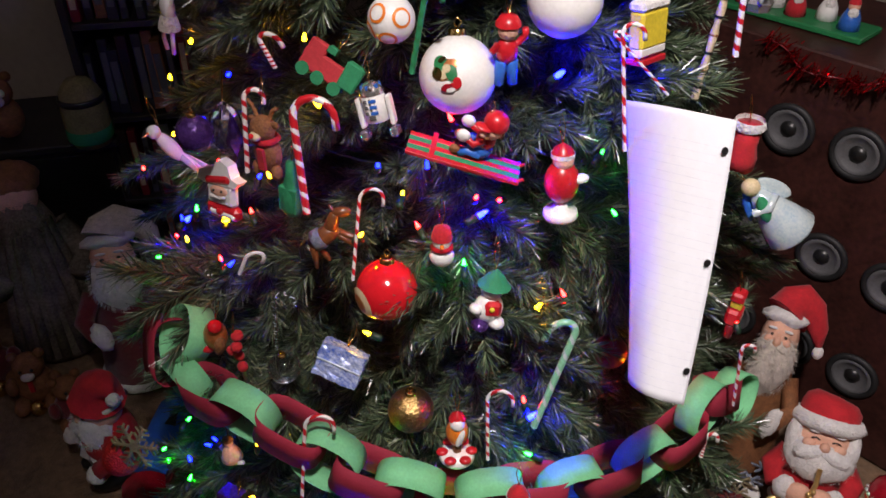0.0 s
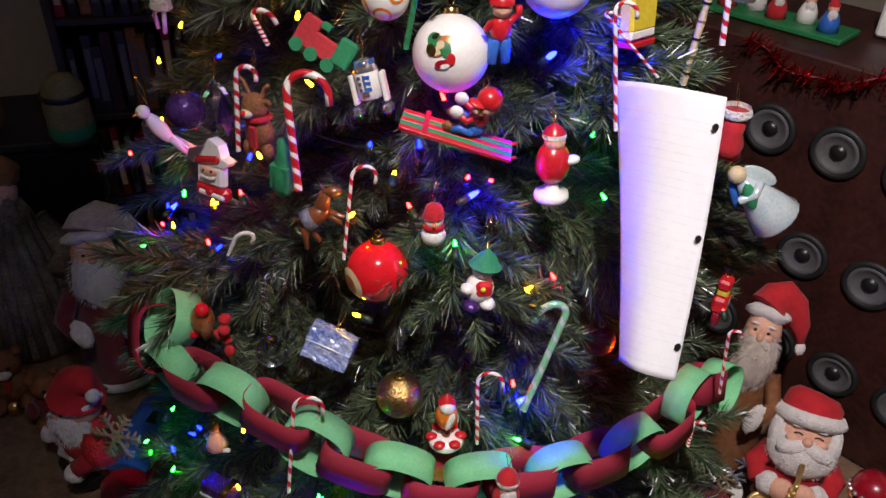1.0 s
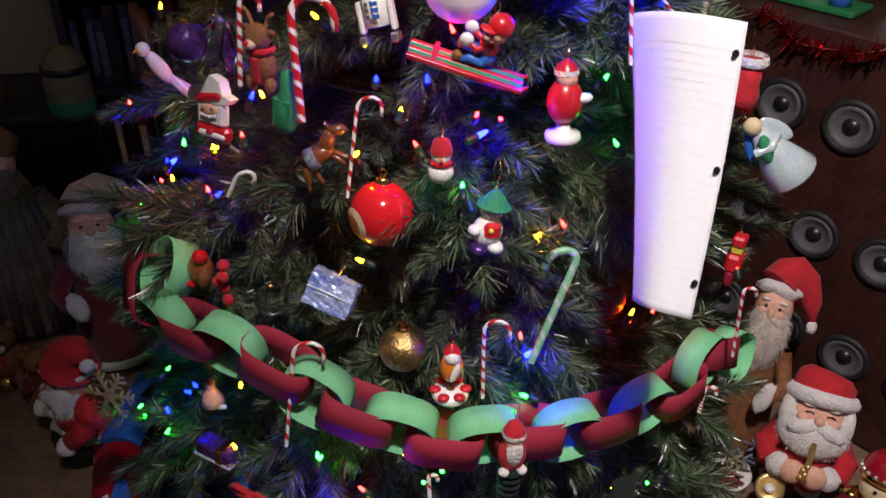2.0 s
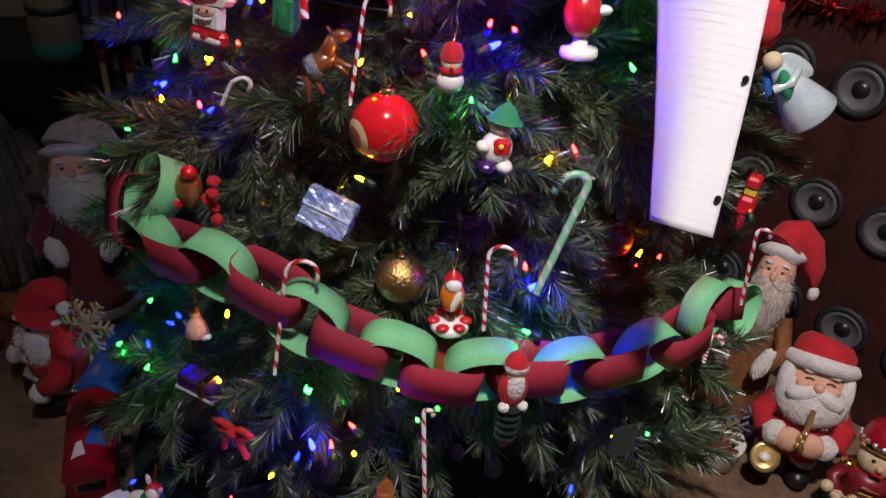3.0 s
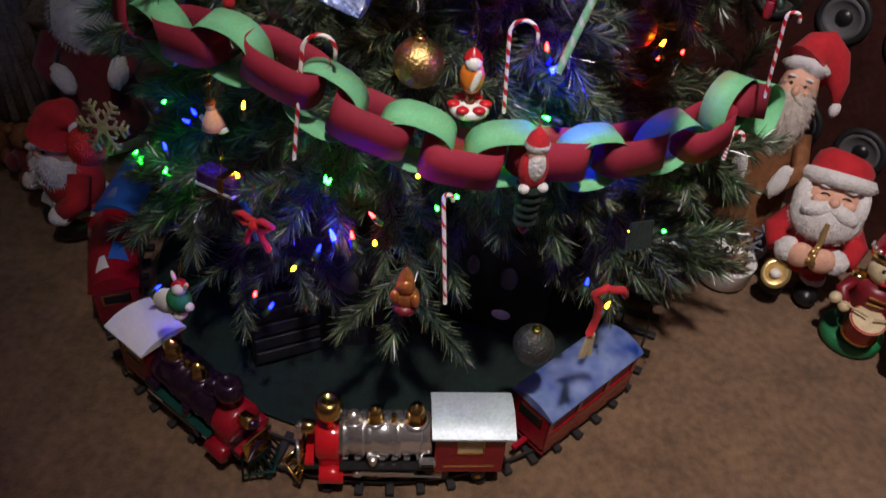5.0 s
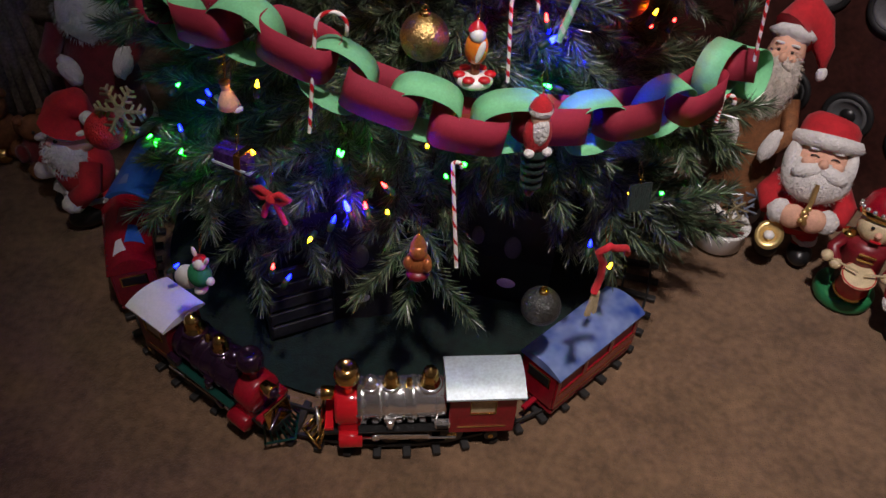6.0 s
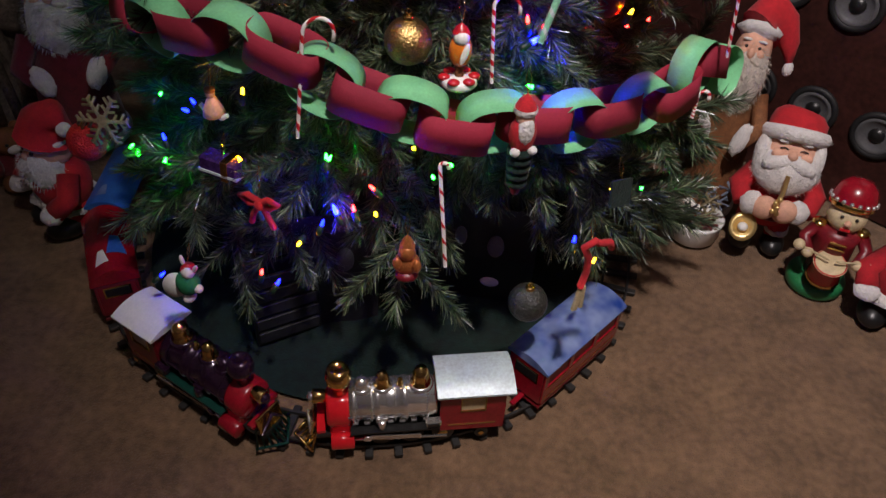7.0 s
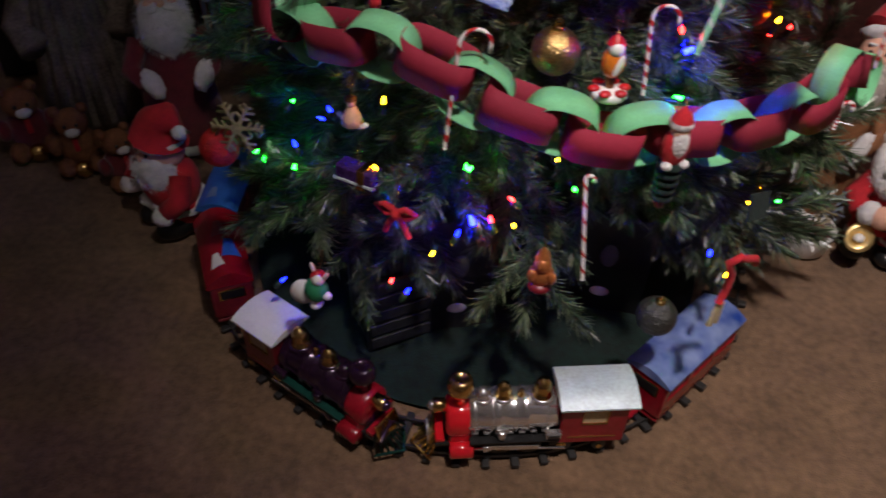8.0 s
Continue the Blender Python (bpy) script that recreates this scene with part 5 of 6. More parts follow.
def tall_santa(m, coat, beard, hat, label):
    s = Shape()
    s.lathe((0, 0, 0), [(0.0, 0.0), (0.085, 0.0), (0.090, 0.02), (0.080, 0.14), (0.064, 0.26), (0.045, 0.31), (0, 0.32)], coat, seg=20)
    s.lathe((0, 0, 0.004), [(0.086, 0), (0.097, 0.008), (0.097, 0.022), (0.086, 0.03)], FUR, seg=20)
    neck = len(s.v)
    s.ball((0, -0.008, 0.345), (0.048, 0.046, 0.052), SKIN).ball((0, -0.028, 0.298), (0.056, 0.036, 0.066), beard, lump=0.15).ball((0, 0.002, 0.385), (0.060, 0.060, 0.018), FUR, lump=0.25)
    tuft(s, (0, -0.028, 0.298), (0.057, 0.037, 0.067), beard, 1500, 0.012, 4)
    for sg in (-1, 1):
        s.tube([(0.060 * sg, 0, 0.27), (0.088 * sg, -0.02, 0.21), (0.060 * sg, -0.06, 0.19)], 0.022, coat, 9).ball((0.052 * sg, -0.068, 0.185), (0.021, 0.019, 0.034), FUR, (0, 20 * sg, 0), lump=0.2)
        s.ball((0.017 * sg, -0.050, 0.352), (0.0045, 0.004, 0.003), BLACK).ball((0.019 * sg, -0.048, 0.364), (0.012, 0.005, 0.003), FUR).ball((0.021 * sg, -0.046, 0.340), (0.013, 0.008, 0.010), SKIN).ball((0.016 * sg, -0.054, 0.328), (0.018, 0.009, 0.008), beard, (0, 16 * sg, 0))
    s.ball((0, -0.056, 0.340), 0.010, SKIN)
    s.tube([(0, 0.008, 0.388), (0.006, 0.014, 0.405), (0.026, 0.024, 0.416), (0.060, 0.034, 0.405), (0.086, 0.038, 0.375), (0.098, 0.040, 0.345)], lambda t: 0.050 * (1 - t) ** 0.8 + 0.008, hat, 14)
    s.ball((0.100, 0.040, 0.335), 0.014, FUR)
    s.tip_back(neck, (0, 0, 0.33), -22)
    thing("santa_doll", s, m, label, "doll", "dolls on the floor")


tall_santa(pose(0.616, 1.105, 0, 0, 0, -30) @ Matrix.Diagonal((0.66, 0.70, 1.0, 1)), BROWN, FURG, FELT, "tall santa doll with long pale beard and red hat")


def drummer(m):
    s = Shape().lathe((0, 0, 0), [(0, 0), (0.052, 0), (0.056, 0.006), (0.056, 0.024), (0.050, 0.030), (0, 0.030)], GREEN, seg=26)
    for x in (-0.016, 0.016):
        s.cone((x, 0, 0.03), (x, 0, 0.085), 0.014, 0.016, BLACK)
    s.lathe((0, 0, 0.075), [(0, 0), (0.036, 0), (0.040, 0.01), (0.038, 0.05), (0.042, 0.07), (0.026, 0.080), (0, 0.082)], DKRED, seg=20)
    s.lathe((0, -0.046, 0.060), [(0, 0), (0.028, 0), (0.029, 0.003), (0.028, 0.040), (0.030, 0.043), (0.030, 0.047), (0, 0.047)], RED, (0, -0.25, 1), 22)
    s.lathe((0, -0.0565, 0.104), [(0, 0.002), (0.0275, 0.002), (0.031, 0.0)], CREAM, (0, -0.25, 1), 22).lathe((0, -0.046, 0.060), [(0.029, 0), (0.032, 0.002), (0.029, 0.006)], GOLD, (0, -0.25, 1), 22)
    neck = len(s.v)
    s.ball((0, -0.002, 0.178), (0.036, 0.035, 0.032), CREAM).lathe((0, 0, 0.196), [(0.036, 0), (0.041, 0.003), (0.041, 0.012), (0.036, 0.016)], GOLD, seg=24)
    for k in range(18):
        s.ball((0.041 * math.cos(k * 0.349), 0.041 * math.sin(k * 0.349), 0.212), 0.0048, CHROME, seg=6, rings=4)
    s.lathe((0, 0, 0.206), [(0.040, 0), (0.040, 0.015), (0.034, 0.032), (0.020, 0.044), (0, 0.048)], CRIMSON, seg=24)
    for sg in (-1, 1):
        s.ball((0.013 * sg, -0.034, 0.184), 0.0034, BLACK)
    s.ball((0, -0.037, 0.174), 0.0065, SKIN).box((0, -0.034, 0.160), (0.018, 0.006, 0.004), RED).tip_back(neck, (0, 0, 0.165), -16)
    for sg in (-1, 1):
        s.tube([(0.038 * sg, 0, 0.148), (0.056 * sg, -0.018, 0.122), (0.046 * sg, -0.048, 0.112)], 0.012, DKRED, 9)
        s.ball((0.045 * sg, -0.052, 0.112), 0.011, CREAM).tube([(0.058 * sg, -0.052, 0.122), (0.006 * sg, -0.066, 0.118)], 0.002, CREAM, 6).ball((0.064 * sg, -0.052, 0.124), 0.011, CREAM)
        s.ball((0.038 * sg, 0, 0.150), (0.015, 0.015, 0.008), GOLD)
    s.box((0, -0.042, 0.128), (0.03, 0.004, 0.004), GOLD).box((0, -0.042, 0.140), (0.03, 0.004, 0.004), GOLD)
    thing("drummer_doll", s, m, "wooden drummer doll in red on a green base", "doll", "dolls on the floor")


drummer(pose(0.766, 0.876, 0, 0, 0, -26) @ Matrix.Scale(0.92, 4))


def small_santa(m, label, coat=FELT, hat=True, seed=8):
    s = Shape()
    for x in (-0.032, 0.032):
        s.ball((x, -0.02, 0.022), (0.028, 0.044, 0.024), BLACK).cone((x, 0, 0.03), (x, 0, 0.07), 0.024, 0.026, coat)
    s.ball((0, 0, 0.100), (0.062, 0.052, 0.060), coat).ball((0, 0, 0.062), (0.064, 0.054, 0.018), FUR, lump=0.3).ball((0, -0.020, 0.140), (0.048, 0.036, 0.040), FUR, lump=0.3)
    tuft(s, (0, -0.018, 0.138), (0.050, 0.040, 0.042), FUR, 700, 0.010, seed)
    s.ball((0, 0, 0.172), (0.042, 0.040, 0.038), SKIN).ball((0, -0.040, 0.170), 0.009, SKIN).ball((0, 0.002, 0.192), (0.048, 0.046, 0.016), FUR, lump=0.25)
    if hat:
        s.tube([(0, 0, 0.195), (0.004, 0.006, 0.225), (0.024, 0.012, 0.245), (0.050, 0.016, 0.235)], lambda t: 0.044 * (1 - t) ** 0.8 + 0.008, coat, 12).ball((0.056, 0.016, 0.228), 0.013, FUR)
    for sg in (-1, 1):
        s.tube([(0.048 * sg, 0, 0.135), (0.074 * sg, -0.02, 0.105), (0.064 * sg, -0.045, 0.085)], 0.020, coat, 9).ball((0.062 * sg, -0.052, 0.080), (0.022, 0.020, 0.016), FUR, lump=0.2).ball((0.015 * sg, -0.036, 0.180), 0.004, BLACK)
    thing("santa_doll", s, m, label, "doll", "dolls on the floor")


small_santa(pose(0.872, 0.785, 0, 0, 0, -35), "small santa doll with black boots on the carpet")
small_santa(pose(-0.618, 1.045, 0, 0, 0, -48), "small santa doll with white fur beside the train", seed=9)
tall_santa(pose(-0.665, 1.32, 0, 0, 0, 22) @ Matrix.Scale(0.92, 4), DKFELT, FUR, FURG, "santa doll with pale hat and big white mittens")


def snow_pot(m):
    s = Shape().lathe((0, 0, 0), [(0, 0), (0.050, 0), (0.056, 0.006), (0.060, 0.050), (0.062, 0.056), (0.056, 0.058), (0.050, 0.050), (0, 0.048)], WHITE, seg=26)
    p = base("snowflake_planter", m, "white pot of glitter snowflakes and dark red flowers", "planter")
    part("pot", s, p)
    r = random.Random(21)
    for k in range(9):
        f = Shape()
        c = Vector((r.uniform(-0.05, 0.05), r.uniform(-0.05, 0.02), r.uniform(0.075, 0.15)))
        for j in range(3):
            a = math.pi * j / 3
            d = Vector((math.cos(a), -0.2, math.sin(a))) * 0.026
            f.tube([c - d, c + d], 0.0026, (PALEBLUE, SNOWG, PALEBLUE)[k % 3], 5)
            for sg in (-1, 1):
                f.tube([c + d * 0.55 * sg, c + d * sg * 0.8 + Vector((d.z, 0, -d.x)) * 0.3], 0.0018, (PALEBLUE, SNOWG, PALEBLUE)[k % 3], 4)
        f.tube([c, (c.x * 0.4, c.y * 0.4, 0.05)], 0.0014, WIRE, 4)
        part("snowflake", f, p)
    for k in range(4):
        f = Shape()
        c = Vector((r.uniform(-0.02, 0.055), -0.045 + r.uniform(-0.01, 0.02), r.uniform(0.062, 0.085)))
        for j in range(6):
            a = j * 1.047
            f.ball(c + Vector((math.cos(a) * 0.012, 0, math.sin(a) * 0.012)), (0.012, 0.003, 0.006), DKFELT, (0, -math.degrees(a), 0), 8, 5)
        f.ball(c, 0.004, GOLD, seg=6, rings=4)
        part("flower", f, p)


snow_pot(pose(0.572, 1.012, 0, 0, 0, -20) @ Matrix.Scale(0.86, 4))


# ---- behind the tree on the right: loudspeaker cabinet ----
def speaker_cabinet():
    # local x runs along the front, -y is the front
    m = pose(0.733, 1.276, 0, 0, 0, -45)
    c = base("speaker_cabinet", m, "dark red-brown wooden cabinet full of round loudspeakers", "cabinet")
    part("body", Shape().box((-0.04, 0.175, 0.385), (1.1, 0.345, 0.77), WOOD, bev=0.01), c)
    for x in (-0.128, 0.0, 0.128, 0.256, 0.384):
        for z in (0.18, 0.40, 0.62):
            d = part("loudspeaker", Shape().lathe((x, 0.001, z), [(0.036, -0.001), (0.049, 0.0), (0.050, 0.004), (0.047, 0.008), (0.040, 0.009), (0.037, 0.005)], RING, (0, -1, 0), 28), c)
            part("cone", Shape().lathe((x, 0, z), [(0.038, 0.006), (0.034, 0.009), (0.030, 0.005), (0.016, 0.001), (0.015, 0.001)], GREY, (0, -1, 0), 28), d, None, "grey paper cone")
            part("dust_cap", Shape().lathe((x, 0, z), [(0.0155, 0.001), (0.013, 0.005), (0.007, 0.008), (0, 0.009)], BLACK, (0, -1, 0), 20), d, None, "black dust cap")
    # red tinsel along the front edge of the top
    r = random.Random(4)
    s = Shape()
    line = [Vector((-0.20 + 0.70 * i / 60, -0.012 + 0.012 * math.sin(i * 0.7), 0.772 - 0.035 * abs(math.sin(i * math.pi / 20)))) for i in range(61)]
    s.tube(line, 0.0015, DKRED, 4)
    for k in range(1500):
        p = line[r.randrange(60)] + Vector((r.uniform(-0.006, 0.006), 0, 0))
        d = Vector((r.gauss(0, 1), r.gauss(0, 1), r.gauss(0, 1))).normalized() * r.uniform(0.014, 0.030)
        w = d.cross(Vector((0.3, 0.5, 0.8))).normalized() * 0.0011
        s.add([p - w, p + w, p + d + w, p + d - w], [(0, 1, 2, 3)], TINSEL, False)
    thing("tinsel_garland", s, m, "red metallic tinsel garland along the cabinet top", "garland")
    top = m @ pose(0, 0, 0.771)
    for k, x in enumerate((-0.20, -0.15, -0.10, -0.05, 0.0)):
        f = Shape().lathe((0, 0, 0), [(0, 0), (0.020, 0), (0.017, 0.02), (0.010, 0.035), (0, 0.037)], (FELT, FUR, FELT, WHITE, BLUE)[k], seg=12).ball((0, -0.002, 0.040), 0.010, SKIN).lathe((0, 0, 0.045), [(0.011, 0), (0.007, 0.008), (0, 0.018)], (FELT, FELT, YELLOW, FELT, FELT)[k], seg=12).ball((0, -0.010, 0.030), (0.009, 0.006, 0.010), FUR)
        thing("small_figurine", f, top @ pose(x - 0.12, 0.11 + 0.02 * (k % 2), 0.012, 0, 0, 30), "small painted figurine on a green stand", "figurine", "figurines on the cabinet")
    thing("green_stand", Shape().box((0, 0, 0.006), (0.28, 0.09, 0.011), GREEN, bev=0.2), top @ pose(-0.22, 0.12, 0), "flat green base under the small figurines", "stand")
    b = Shape().box((0, 0, 0.05), (0.22, 0.16, 0.09), WHITE, bev=0.05).box((0, -0.075, 0.05), (0.18, 0.016, 0.03), GREY, bev=0.1)
    thing("white_box", b, top @ pose(0.04, 0.262, 0, 0, 0, 8), "white plastic box on top of the cabinet", "box")


speaker_cabinet()


# ---- behind the tree on the left: media rack and toys ----
def media_rack():
    m = pose(-0.56, 1.80, 0, 0, 0, 14)
    rack = base("media_rack", m, "black wooden rack full of dark upright cases", "shelf")
    for x in (-0.27, 0.27):
        part("side_panel", Shape().box((x, 0, 0.55), (0.018, 0.2, 1.1), WOOD2, bev=0.1), rack)
    for z in (0.02, 0.24, 0.46, 0.68, 0.90, 1.09):
        part("shelf", Shape().box((0, 0, z), (0.52, 0.2, 0.014), WOOD2, bev=0.1), rack)
    part("back_panel", Shape().box((0, 0.104, 0.55), (0.55, 0.008, 1.1), WOOD2, bev=0.0), rack)
    r = random.Random(31)
    tones = [GREYCARD, BLACK, GREY, DKRED, WOOD, GREYCARD, BROWN]
    cases = [Shape().box((0, 0, 0.09), (0.014, 0.14, 0.18), t, bev=0.08).box((0, -0.0705, 0.09), (0.009, 0.001, 0.12), q, bev=0).mesh("media_case") for t, q in zip(tones, (GREY, GREY, BLACK, CREAM, BLACK, FURG, GREY))]
    for z in (0.027, 0.247, 0.467, 0.687, 0.907):
        x = -0.25
        while x < 0.25:
            h = r.uniform(0.8, 1.05)
            thing("media_case", r.choice(cases), m @ pose(x, -0.01 + r.uniform(-0.012, 0.012), z, 0, r.uniform(-2, 2), 0) @ Matrix.Diagonal((r.uniform(0.8, 1.7), 1, h, 1)), "dark upright plastic case in the rack", "media case", "cases in the rack")
            x += r.uniform(0.018, 0.034)


media_rack()


def low_cabinet():
    c = base("low_cabinet", pose(-1.0, 1.72, 0, 0, 0, 16), "black low cabinet behind the dolls", "cabinet")
    part("body", Shape().box((0, 0.0, 0.20), (0.40, 0.26, 0.40), WOOD2, bev=0.02), c)
    part("top", Shape().box((0, -0.005, 0.409), (0.43, 0.29, 0.018), WOOD2, bev=0.2), c)
    for x in (-0.1, 0.1):
        d = part("door", Shape().box((x, -0.136, 0.20), (0.19, 0.012, 0.37), BLACK, bev=0.1), c)
        part("handle", Shape().ball((x * 0.2, -0.147, 0.24), 0.009, GREY), d)


low_cabinet()
s = Shape().lathe((0, 0, 0), [(0, 0), (0.045, 0.003), (0.054, 0.03), (0.055, 0.10), (0.048, 0.145), (0.028, 0.172), (0, 0.180)], OLIVE, seg=22).lathe((0, 0, 0.118), [(0.0545, 0), (0.0565, 0.003), (0.0555, 0.014), (0.052, 0.016)], BLACK, seg=22)
s.lathe((0, 0, 0.018), [(0.0535, 0), (0.0565, 0.006), (0.056, 0.030), (0.054, 0.034)], FOAMG, seg=22)
thing("yellow_capsule_toy", s, pose(-0.80, 1.62, 0.418, 0, 0, 14) @ Matrix.Scale(0.9, 4), "yellow capsule-shaped toy with dark band on the cabinet", "toy")
s = Shape().ball((0, 0, 0.05), (0.04, 0.036, 0.05), BROWN).ball((0, -0.01, 0.115), (0.034, 0.032, 0.034), BROWN).ball((0, -0.042, 0.105), (0.016, 0.014, 0.012), FUR).ball((-0.026, 0, 0.145), 0.012, BROWN).ball((0.026, 0, 0.145), 0.012, BROWN).ball((0.012, -0.038, 0.122), 0.009, WHITE).ball((-0.012, -0.038, 0.122), 0.009, WHITE)
thing("brown_plush_bear", s, pose(-1.0, 1.64, 0.418, 0, 0, 24), "dark brown plush bear on the low cabinet", "plush toy")


def robed_doll(m):
    s = Shape().lathe((0, 0, 0), [(0, 0), (0.105, 0.0), (0.110, 0.02), (0.085, 0.18), (0.060, 0.32), (0.045, 0.36), (0, 0.37)], DULLCREAM, seg=20)
    for k in range(7):
        a = radians(-150 + 20 * k)
        s.tube([(0.050 * math.cos(a), 0.050 * math.sin(a), 0.34), (0.082 * math.cos(a), 0.082 * math.sin(a), 0.18), (0.108 * math.cos(a), 0.108 * math.sin(a), 0.02)], 0.012, DULLCREAM, 7)
    s.ball((0, -0.01, 0.395), (0.045, 0.044, 0.050), SKIN).ball((0, -0.036, 0.340), (0.040, 0.026, 0.062), DULLCREAM, lump=0.3).ball((0, 0.008, 0.425), (0.058, 0.056, 0.040), BROWN, lump=0.2)
    tuft(s, (0, -0.036, 0.340), (0.042, 0.028, 0.066), DULLCREAM, 700, 0.016, 6)
    for sg in (-1, 1):
        s.tube([(0.060 * sg, 0, 0.31), (0.100 * sg, -0.02, 0.23), (0.080 * sg, -0.07, 0.20)], lambda t: 0.026 + 0.010 * t, DULLCREAM, 9)
    thing("robed_santa_doll", s, m, "pale robed santa doll with grey beard", "doll", "dolls on the floor")


robed_doll(pose(-0.90, 1.43, 0, 0, 0, 28))
for k, (x, y, c, sc) in enumerate(((-0.86, 1.22, BROWN, 1.0), (-0.98, 1.27, DKFELT, 1.1), (-0.76, 1.17, DKFELT, 0.9))):
    s = Shape().ball((0, 0, 0.045), (0.040, 0.036, 0.045), c).ball((0, -0.006, 0.105), (0.032, 0.030, 0.030), BROWN).ball((0, -0.034, 0.098), (0.014, 0.012, 0.010), FUR).ball((-0.026, 0, 0.130), 0.011, BROWN).ball((0.026, 0, 0.130), 0.011, BROWN)
    for sg in (-1, 1):
        s.ball((0.030 * sg, -0.036, 0.020), (0.018, 0.026, 0.018), BROWN).ball((0.042 * sg, -0.014, 0.060), (0.014, 0.018, 0.022), c).ball((0.011 * sg, -0.033, 0.112), 0.0038, BLACK)
    s.box((0, -0.036, 0.070), (0.010, 0.006, 0.030), FELT, bev=0.3).ball((0.0, -0.045, 0.016), (0.018, 0.016, 0.018), GOLD)
    thing("teddy_bear", s, pose(x, y, 0, 0, 0, 20 + 12 * k) @ Matrix.Scale(sc, 4), "small sitting teddy bear in dark red on the carpet", "plush toy", "teddy bears on the floor")

# ---- ceiling spotlight ----
spot = base("ceiling_spotlight", pose(LAMP[0], LAMP[1], 2.4), "white pendant spotlight hung from the ceiling", "ceiling light")
part("mount", Shape().lathe((0, 0, -0.022), [(0, 0), (0.045, 0), (0.05, 0.004), (0.05, 0.022), (0, 0.022)], WHITE, seg=24), spot)
part("shade", Shape().lathe((0, 0, LAMP[2] - 2.4), [(0.055, -0.03), (0.05, 0.0), (0.03, 0.035), (0, 0.042)], WHITE, Vector(LAMP) - Vector(AIM), 24), spot)
part("stem", Shape().tube([(0, 0, -0.02), (0, 0, LAMP[2] - 2.4 + 0.035)], 0.004, WHITE, 8), spot)

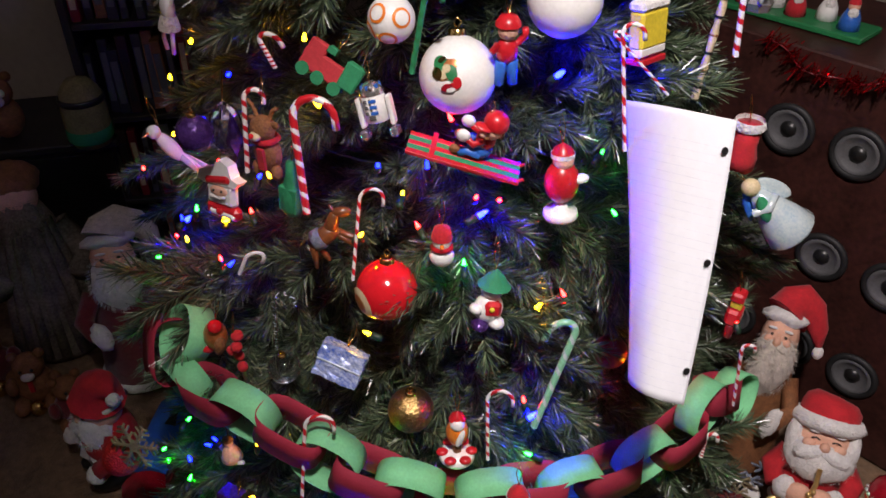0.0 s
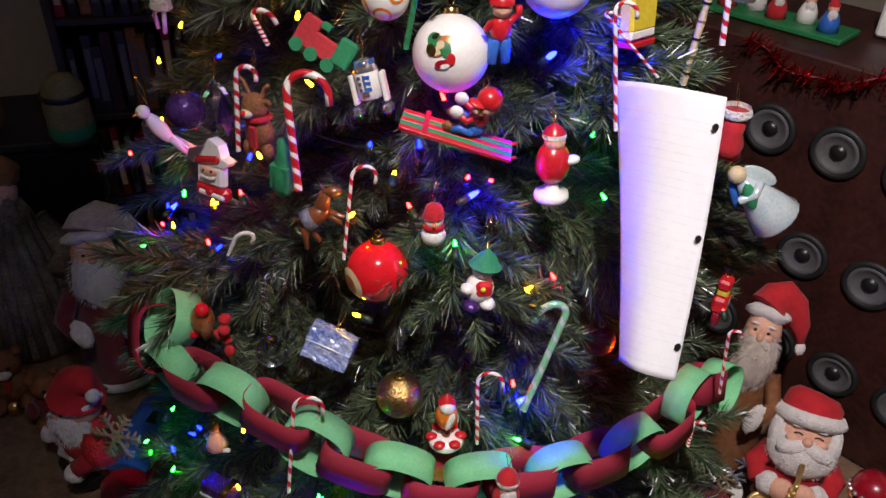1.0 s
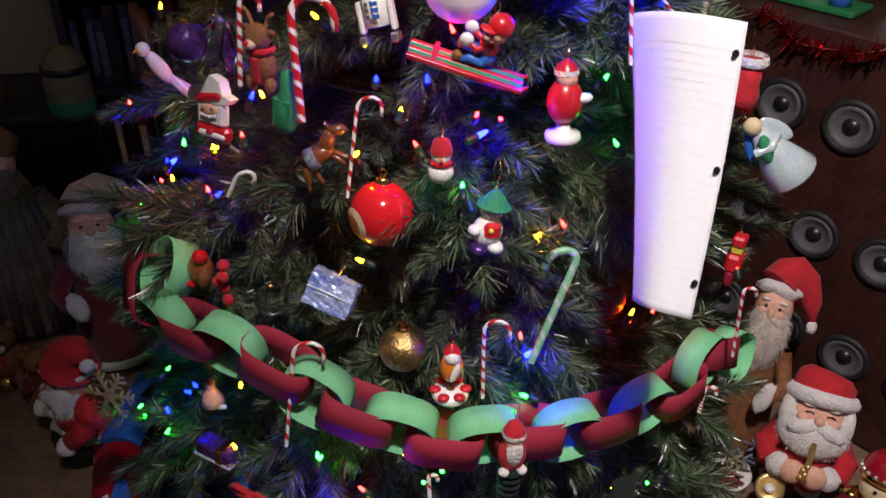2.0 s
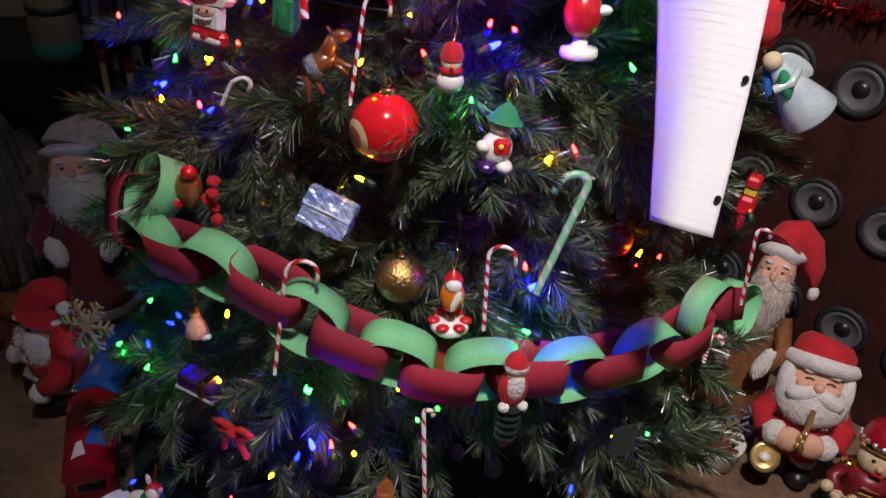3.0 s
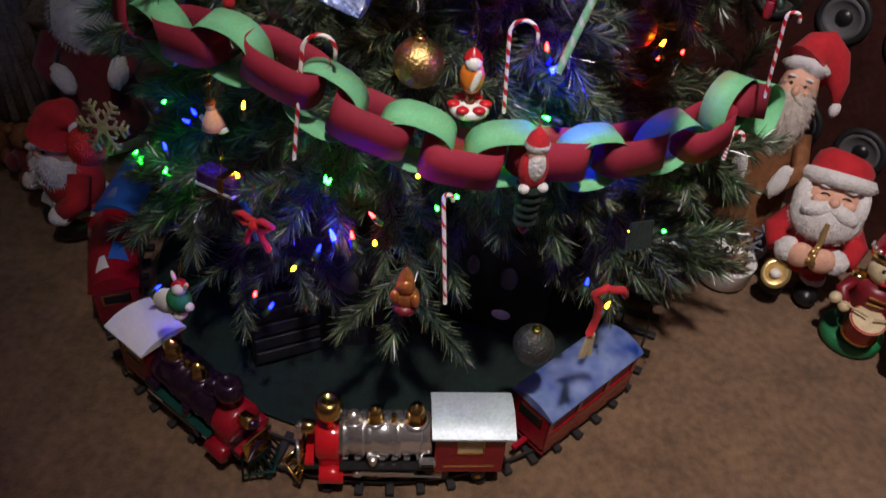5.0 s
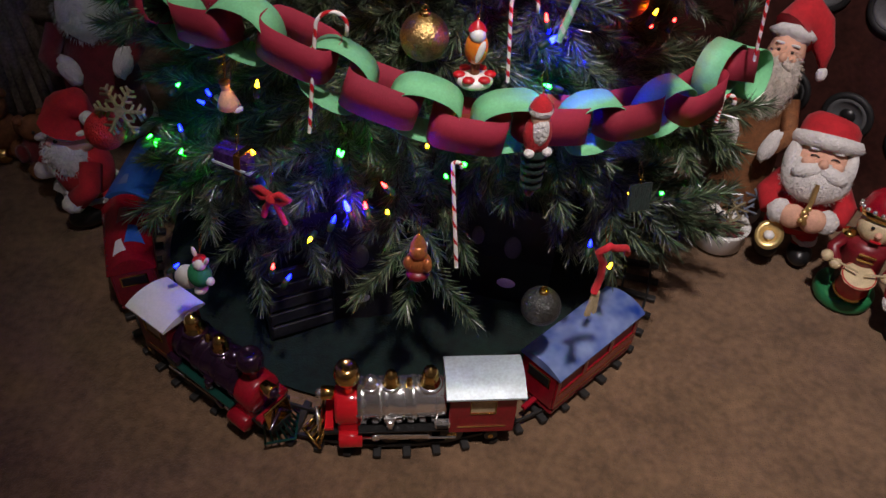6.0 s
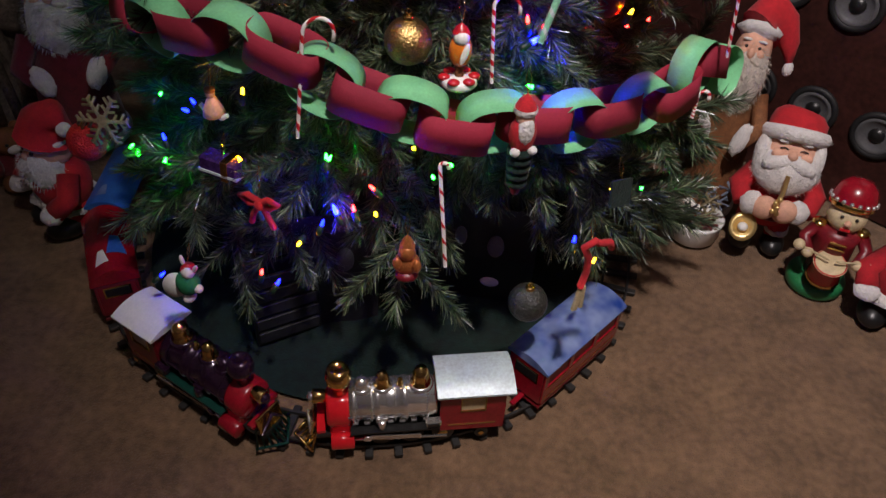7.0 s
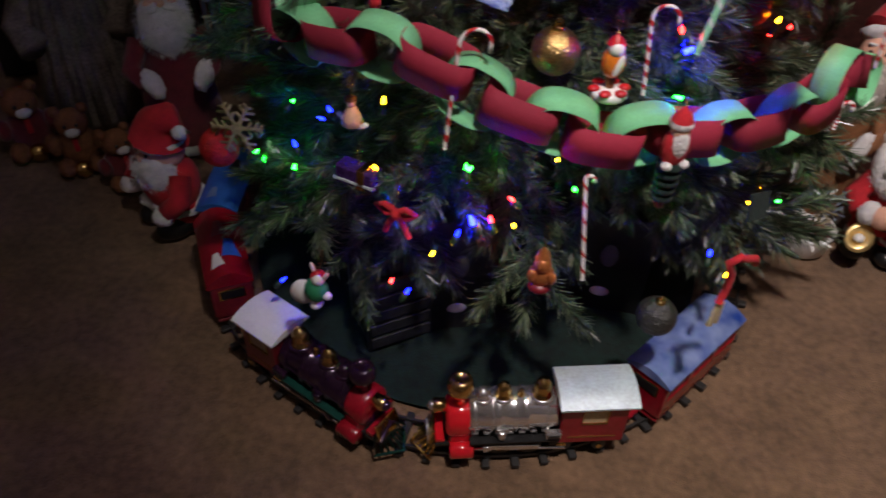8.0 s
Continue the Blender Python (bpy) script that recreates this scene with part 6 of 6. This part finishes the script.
# ---- lights on the tree ----
LIGHTS = [('y', -0.29, 0.984, 0.911), ('y', -0.319, 0.97, 0.87), ('b', -0.218, 0.89, 0.912), ('y', -0.331, 0.971, 0.79), ('r', -0.239, 0.866, 0.813), ('B', -0.334, 0.95, 0.665), ('g', -0.287, 0.888, 0.725),
          ('y', -0.229, 0.825, 0.754), ('r', -0.185, 0.797, 0.783), ('b', -0.174, 0.806, 0.826), ('y', -0.158, 0.797, 0.833), ('y', -0.315, 0.903, 0.666), ('g', -0.386, 0.959, 0.596), ('r', -0.238, 0.812, 0.705),
          ('b', -0.226, 0.8, 0.705), ('y', -0.094, 0.794, 0.921), ('B', 0.148, 0.811, 0.953), ('B', 0.232, 0.884, 0.967), ('b', -0.033, 0.76, 0.872), ('b', 0.019, 0.755, 0.873), ('y', -0.008, 0.747, 0.843),
          ('r', 0.069, 0.749, 0.843), ('B', 0.071, 0.744, 0.823), ('r', 0.095, 0.753, 0.839), ('r', 0.011, 0.736, 0.811), ('y', -0.054, 0.74, 0.797), ('g', 0.059, 0.725, 0.771), ('r', 0.043, 0.771, 0.92),
          ('g', 0.204, 0.813, 0.862), ('g', 0.229, 0.803, 0.791), ('y', 0.139, 0.726, 0.715), ('r', 0.173, 0.742, 0.72), ('y', -0.043, 0.703, 0.69), ('y', -0.11, 0.822, 0.981),
          ('b', -0.345, 0.97, 0.653), ('r', -0.356, 0.966, 0.629), ('y', 0.276, 0.785, 0.570), ('r', 0.318, 0.835, 0.535), ('B', 0.137, 0.682, 0.585), ('r', 0.132, 0.688, 0.606), ('g', 0.145, 0.669, 0.536),
          ('b', -0.315, 0.752, 0.397), ('b', -0.262, 0.732, 0.467), ('y', 0.007, 0.63, 0.476), ('g', 0.052, 0.625, 0.455), ('y', -0.202, 0.672, 0.422), ('y', -0.132, 0.613, 0.343), ('y', -0.222, 0.82, 0.759),
          ('r', -0.367, 0.938, 0.756), ('b', -0.272, 0.735, 0.453), ('y', -0.194, 0.697, 0.503), ('g', -0.321, 0.782, 0.444), ('g', -0.391, 0.822, 0.333), ('g', -0.371, 0.794, 0.34), ('g', -0.321, 0.744, 0.364),
          ('g', -0.093, 0.637, 0.452), ('y', -0.037, 0.607, 0.393), ('B', -0.084, 0.614, 0.388), ('r', -0.063, 0.612, 0.394), ('r', -0.039, 0.618, 0.424), ('r', -0.186, 0.615, 0.285),
          ('b', 0.222, 0.70, 0.43), ('y', 0.27, 0.674, 0.38), ('g', 0.318, 0.702, 0.361), ('b', 0.218, 0.627, 0.331), ('y', 0.25, 0.629, 0.291), ('b', -0.166, 0.604, 0.277), ('b', -0.104, 0.614, 0.37),
          ('r', 0.283, 0.805, 0.545), ('g', 0.031, 0.619, 0.441), ('g', -0.095, 0.638, 0.451), ('r', 0.402, 0.812, 0.628), ('b', -0.352, 0.705, 0.190)]


def bulb_mesh(kind):
    return Shape().lathe((0, 0, 0), [(0, 0), (0.0028, 0.0005), (0.0034, 0.004), (0.0028, 0.009), (0.0015, 0.0135), (0, 0.015)], BULB[kind], seg=10).mesh("lamp")


def build_lights():
    r = random.Random(11)
    lamps = {k: bulb_mesh(k) for k in BULB}
    socket = Shape().lathe((0, 0, -0.014), [(0, 0), (0.0032, 0), (0.0042, 0.003), (0.0042, 0.0145), (0, 0.0145)], WIRE, seg=8).mesh("socket")
    for k, x, y, z in LIGHTS:
        b = base("string_light", pose(x, y, z, r.uniform(-60, 60) - 20, r.uniform(-50, 50), r.uniform(0, 360)), f"lit {BULB_WORD[k]} mini bulb on a green string", "string light", "string lights on the tree")
        part("lamp", lamps[k], b, Matrix.Scale(0.95 if k == "B" else 0.64, 4), f"glowing {BULB_WORD[k]} bulb")
        part("socket", socket, b)
        keep_clear((x, y, z), 0.035)
    # the wire that joins them, running inside the branches
    s = Shape()
    turns = [(AX + (crown_radius(0.46 + 0.6 * i / 240) - 0.20) * math.cos(i * 0.21), AY + (crown_radius(0.46 + 0.6 * i / 240) - 0.20) * math.sin(i * 0.21), 0.46 + 0.6 * i / 240) for i in range(241)]
    s.tube(turns, 0.0014, WIRE, seg=4)
    thing("light_cord", s, None, "thin green cord of the string lights", "light cord")


build_lights()
build_tree()
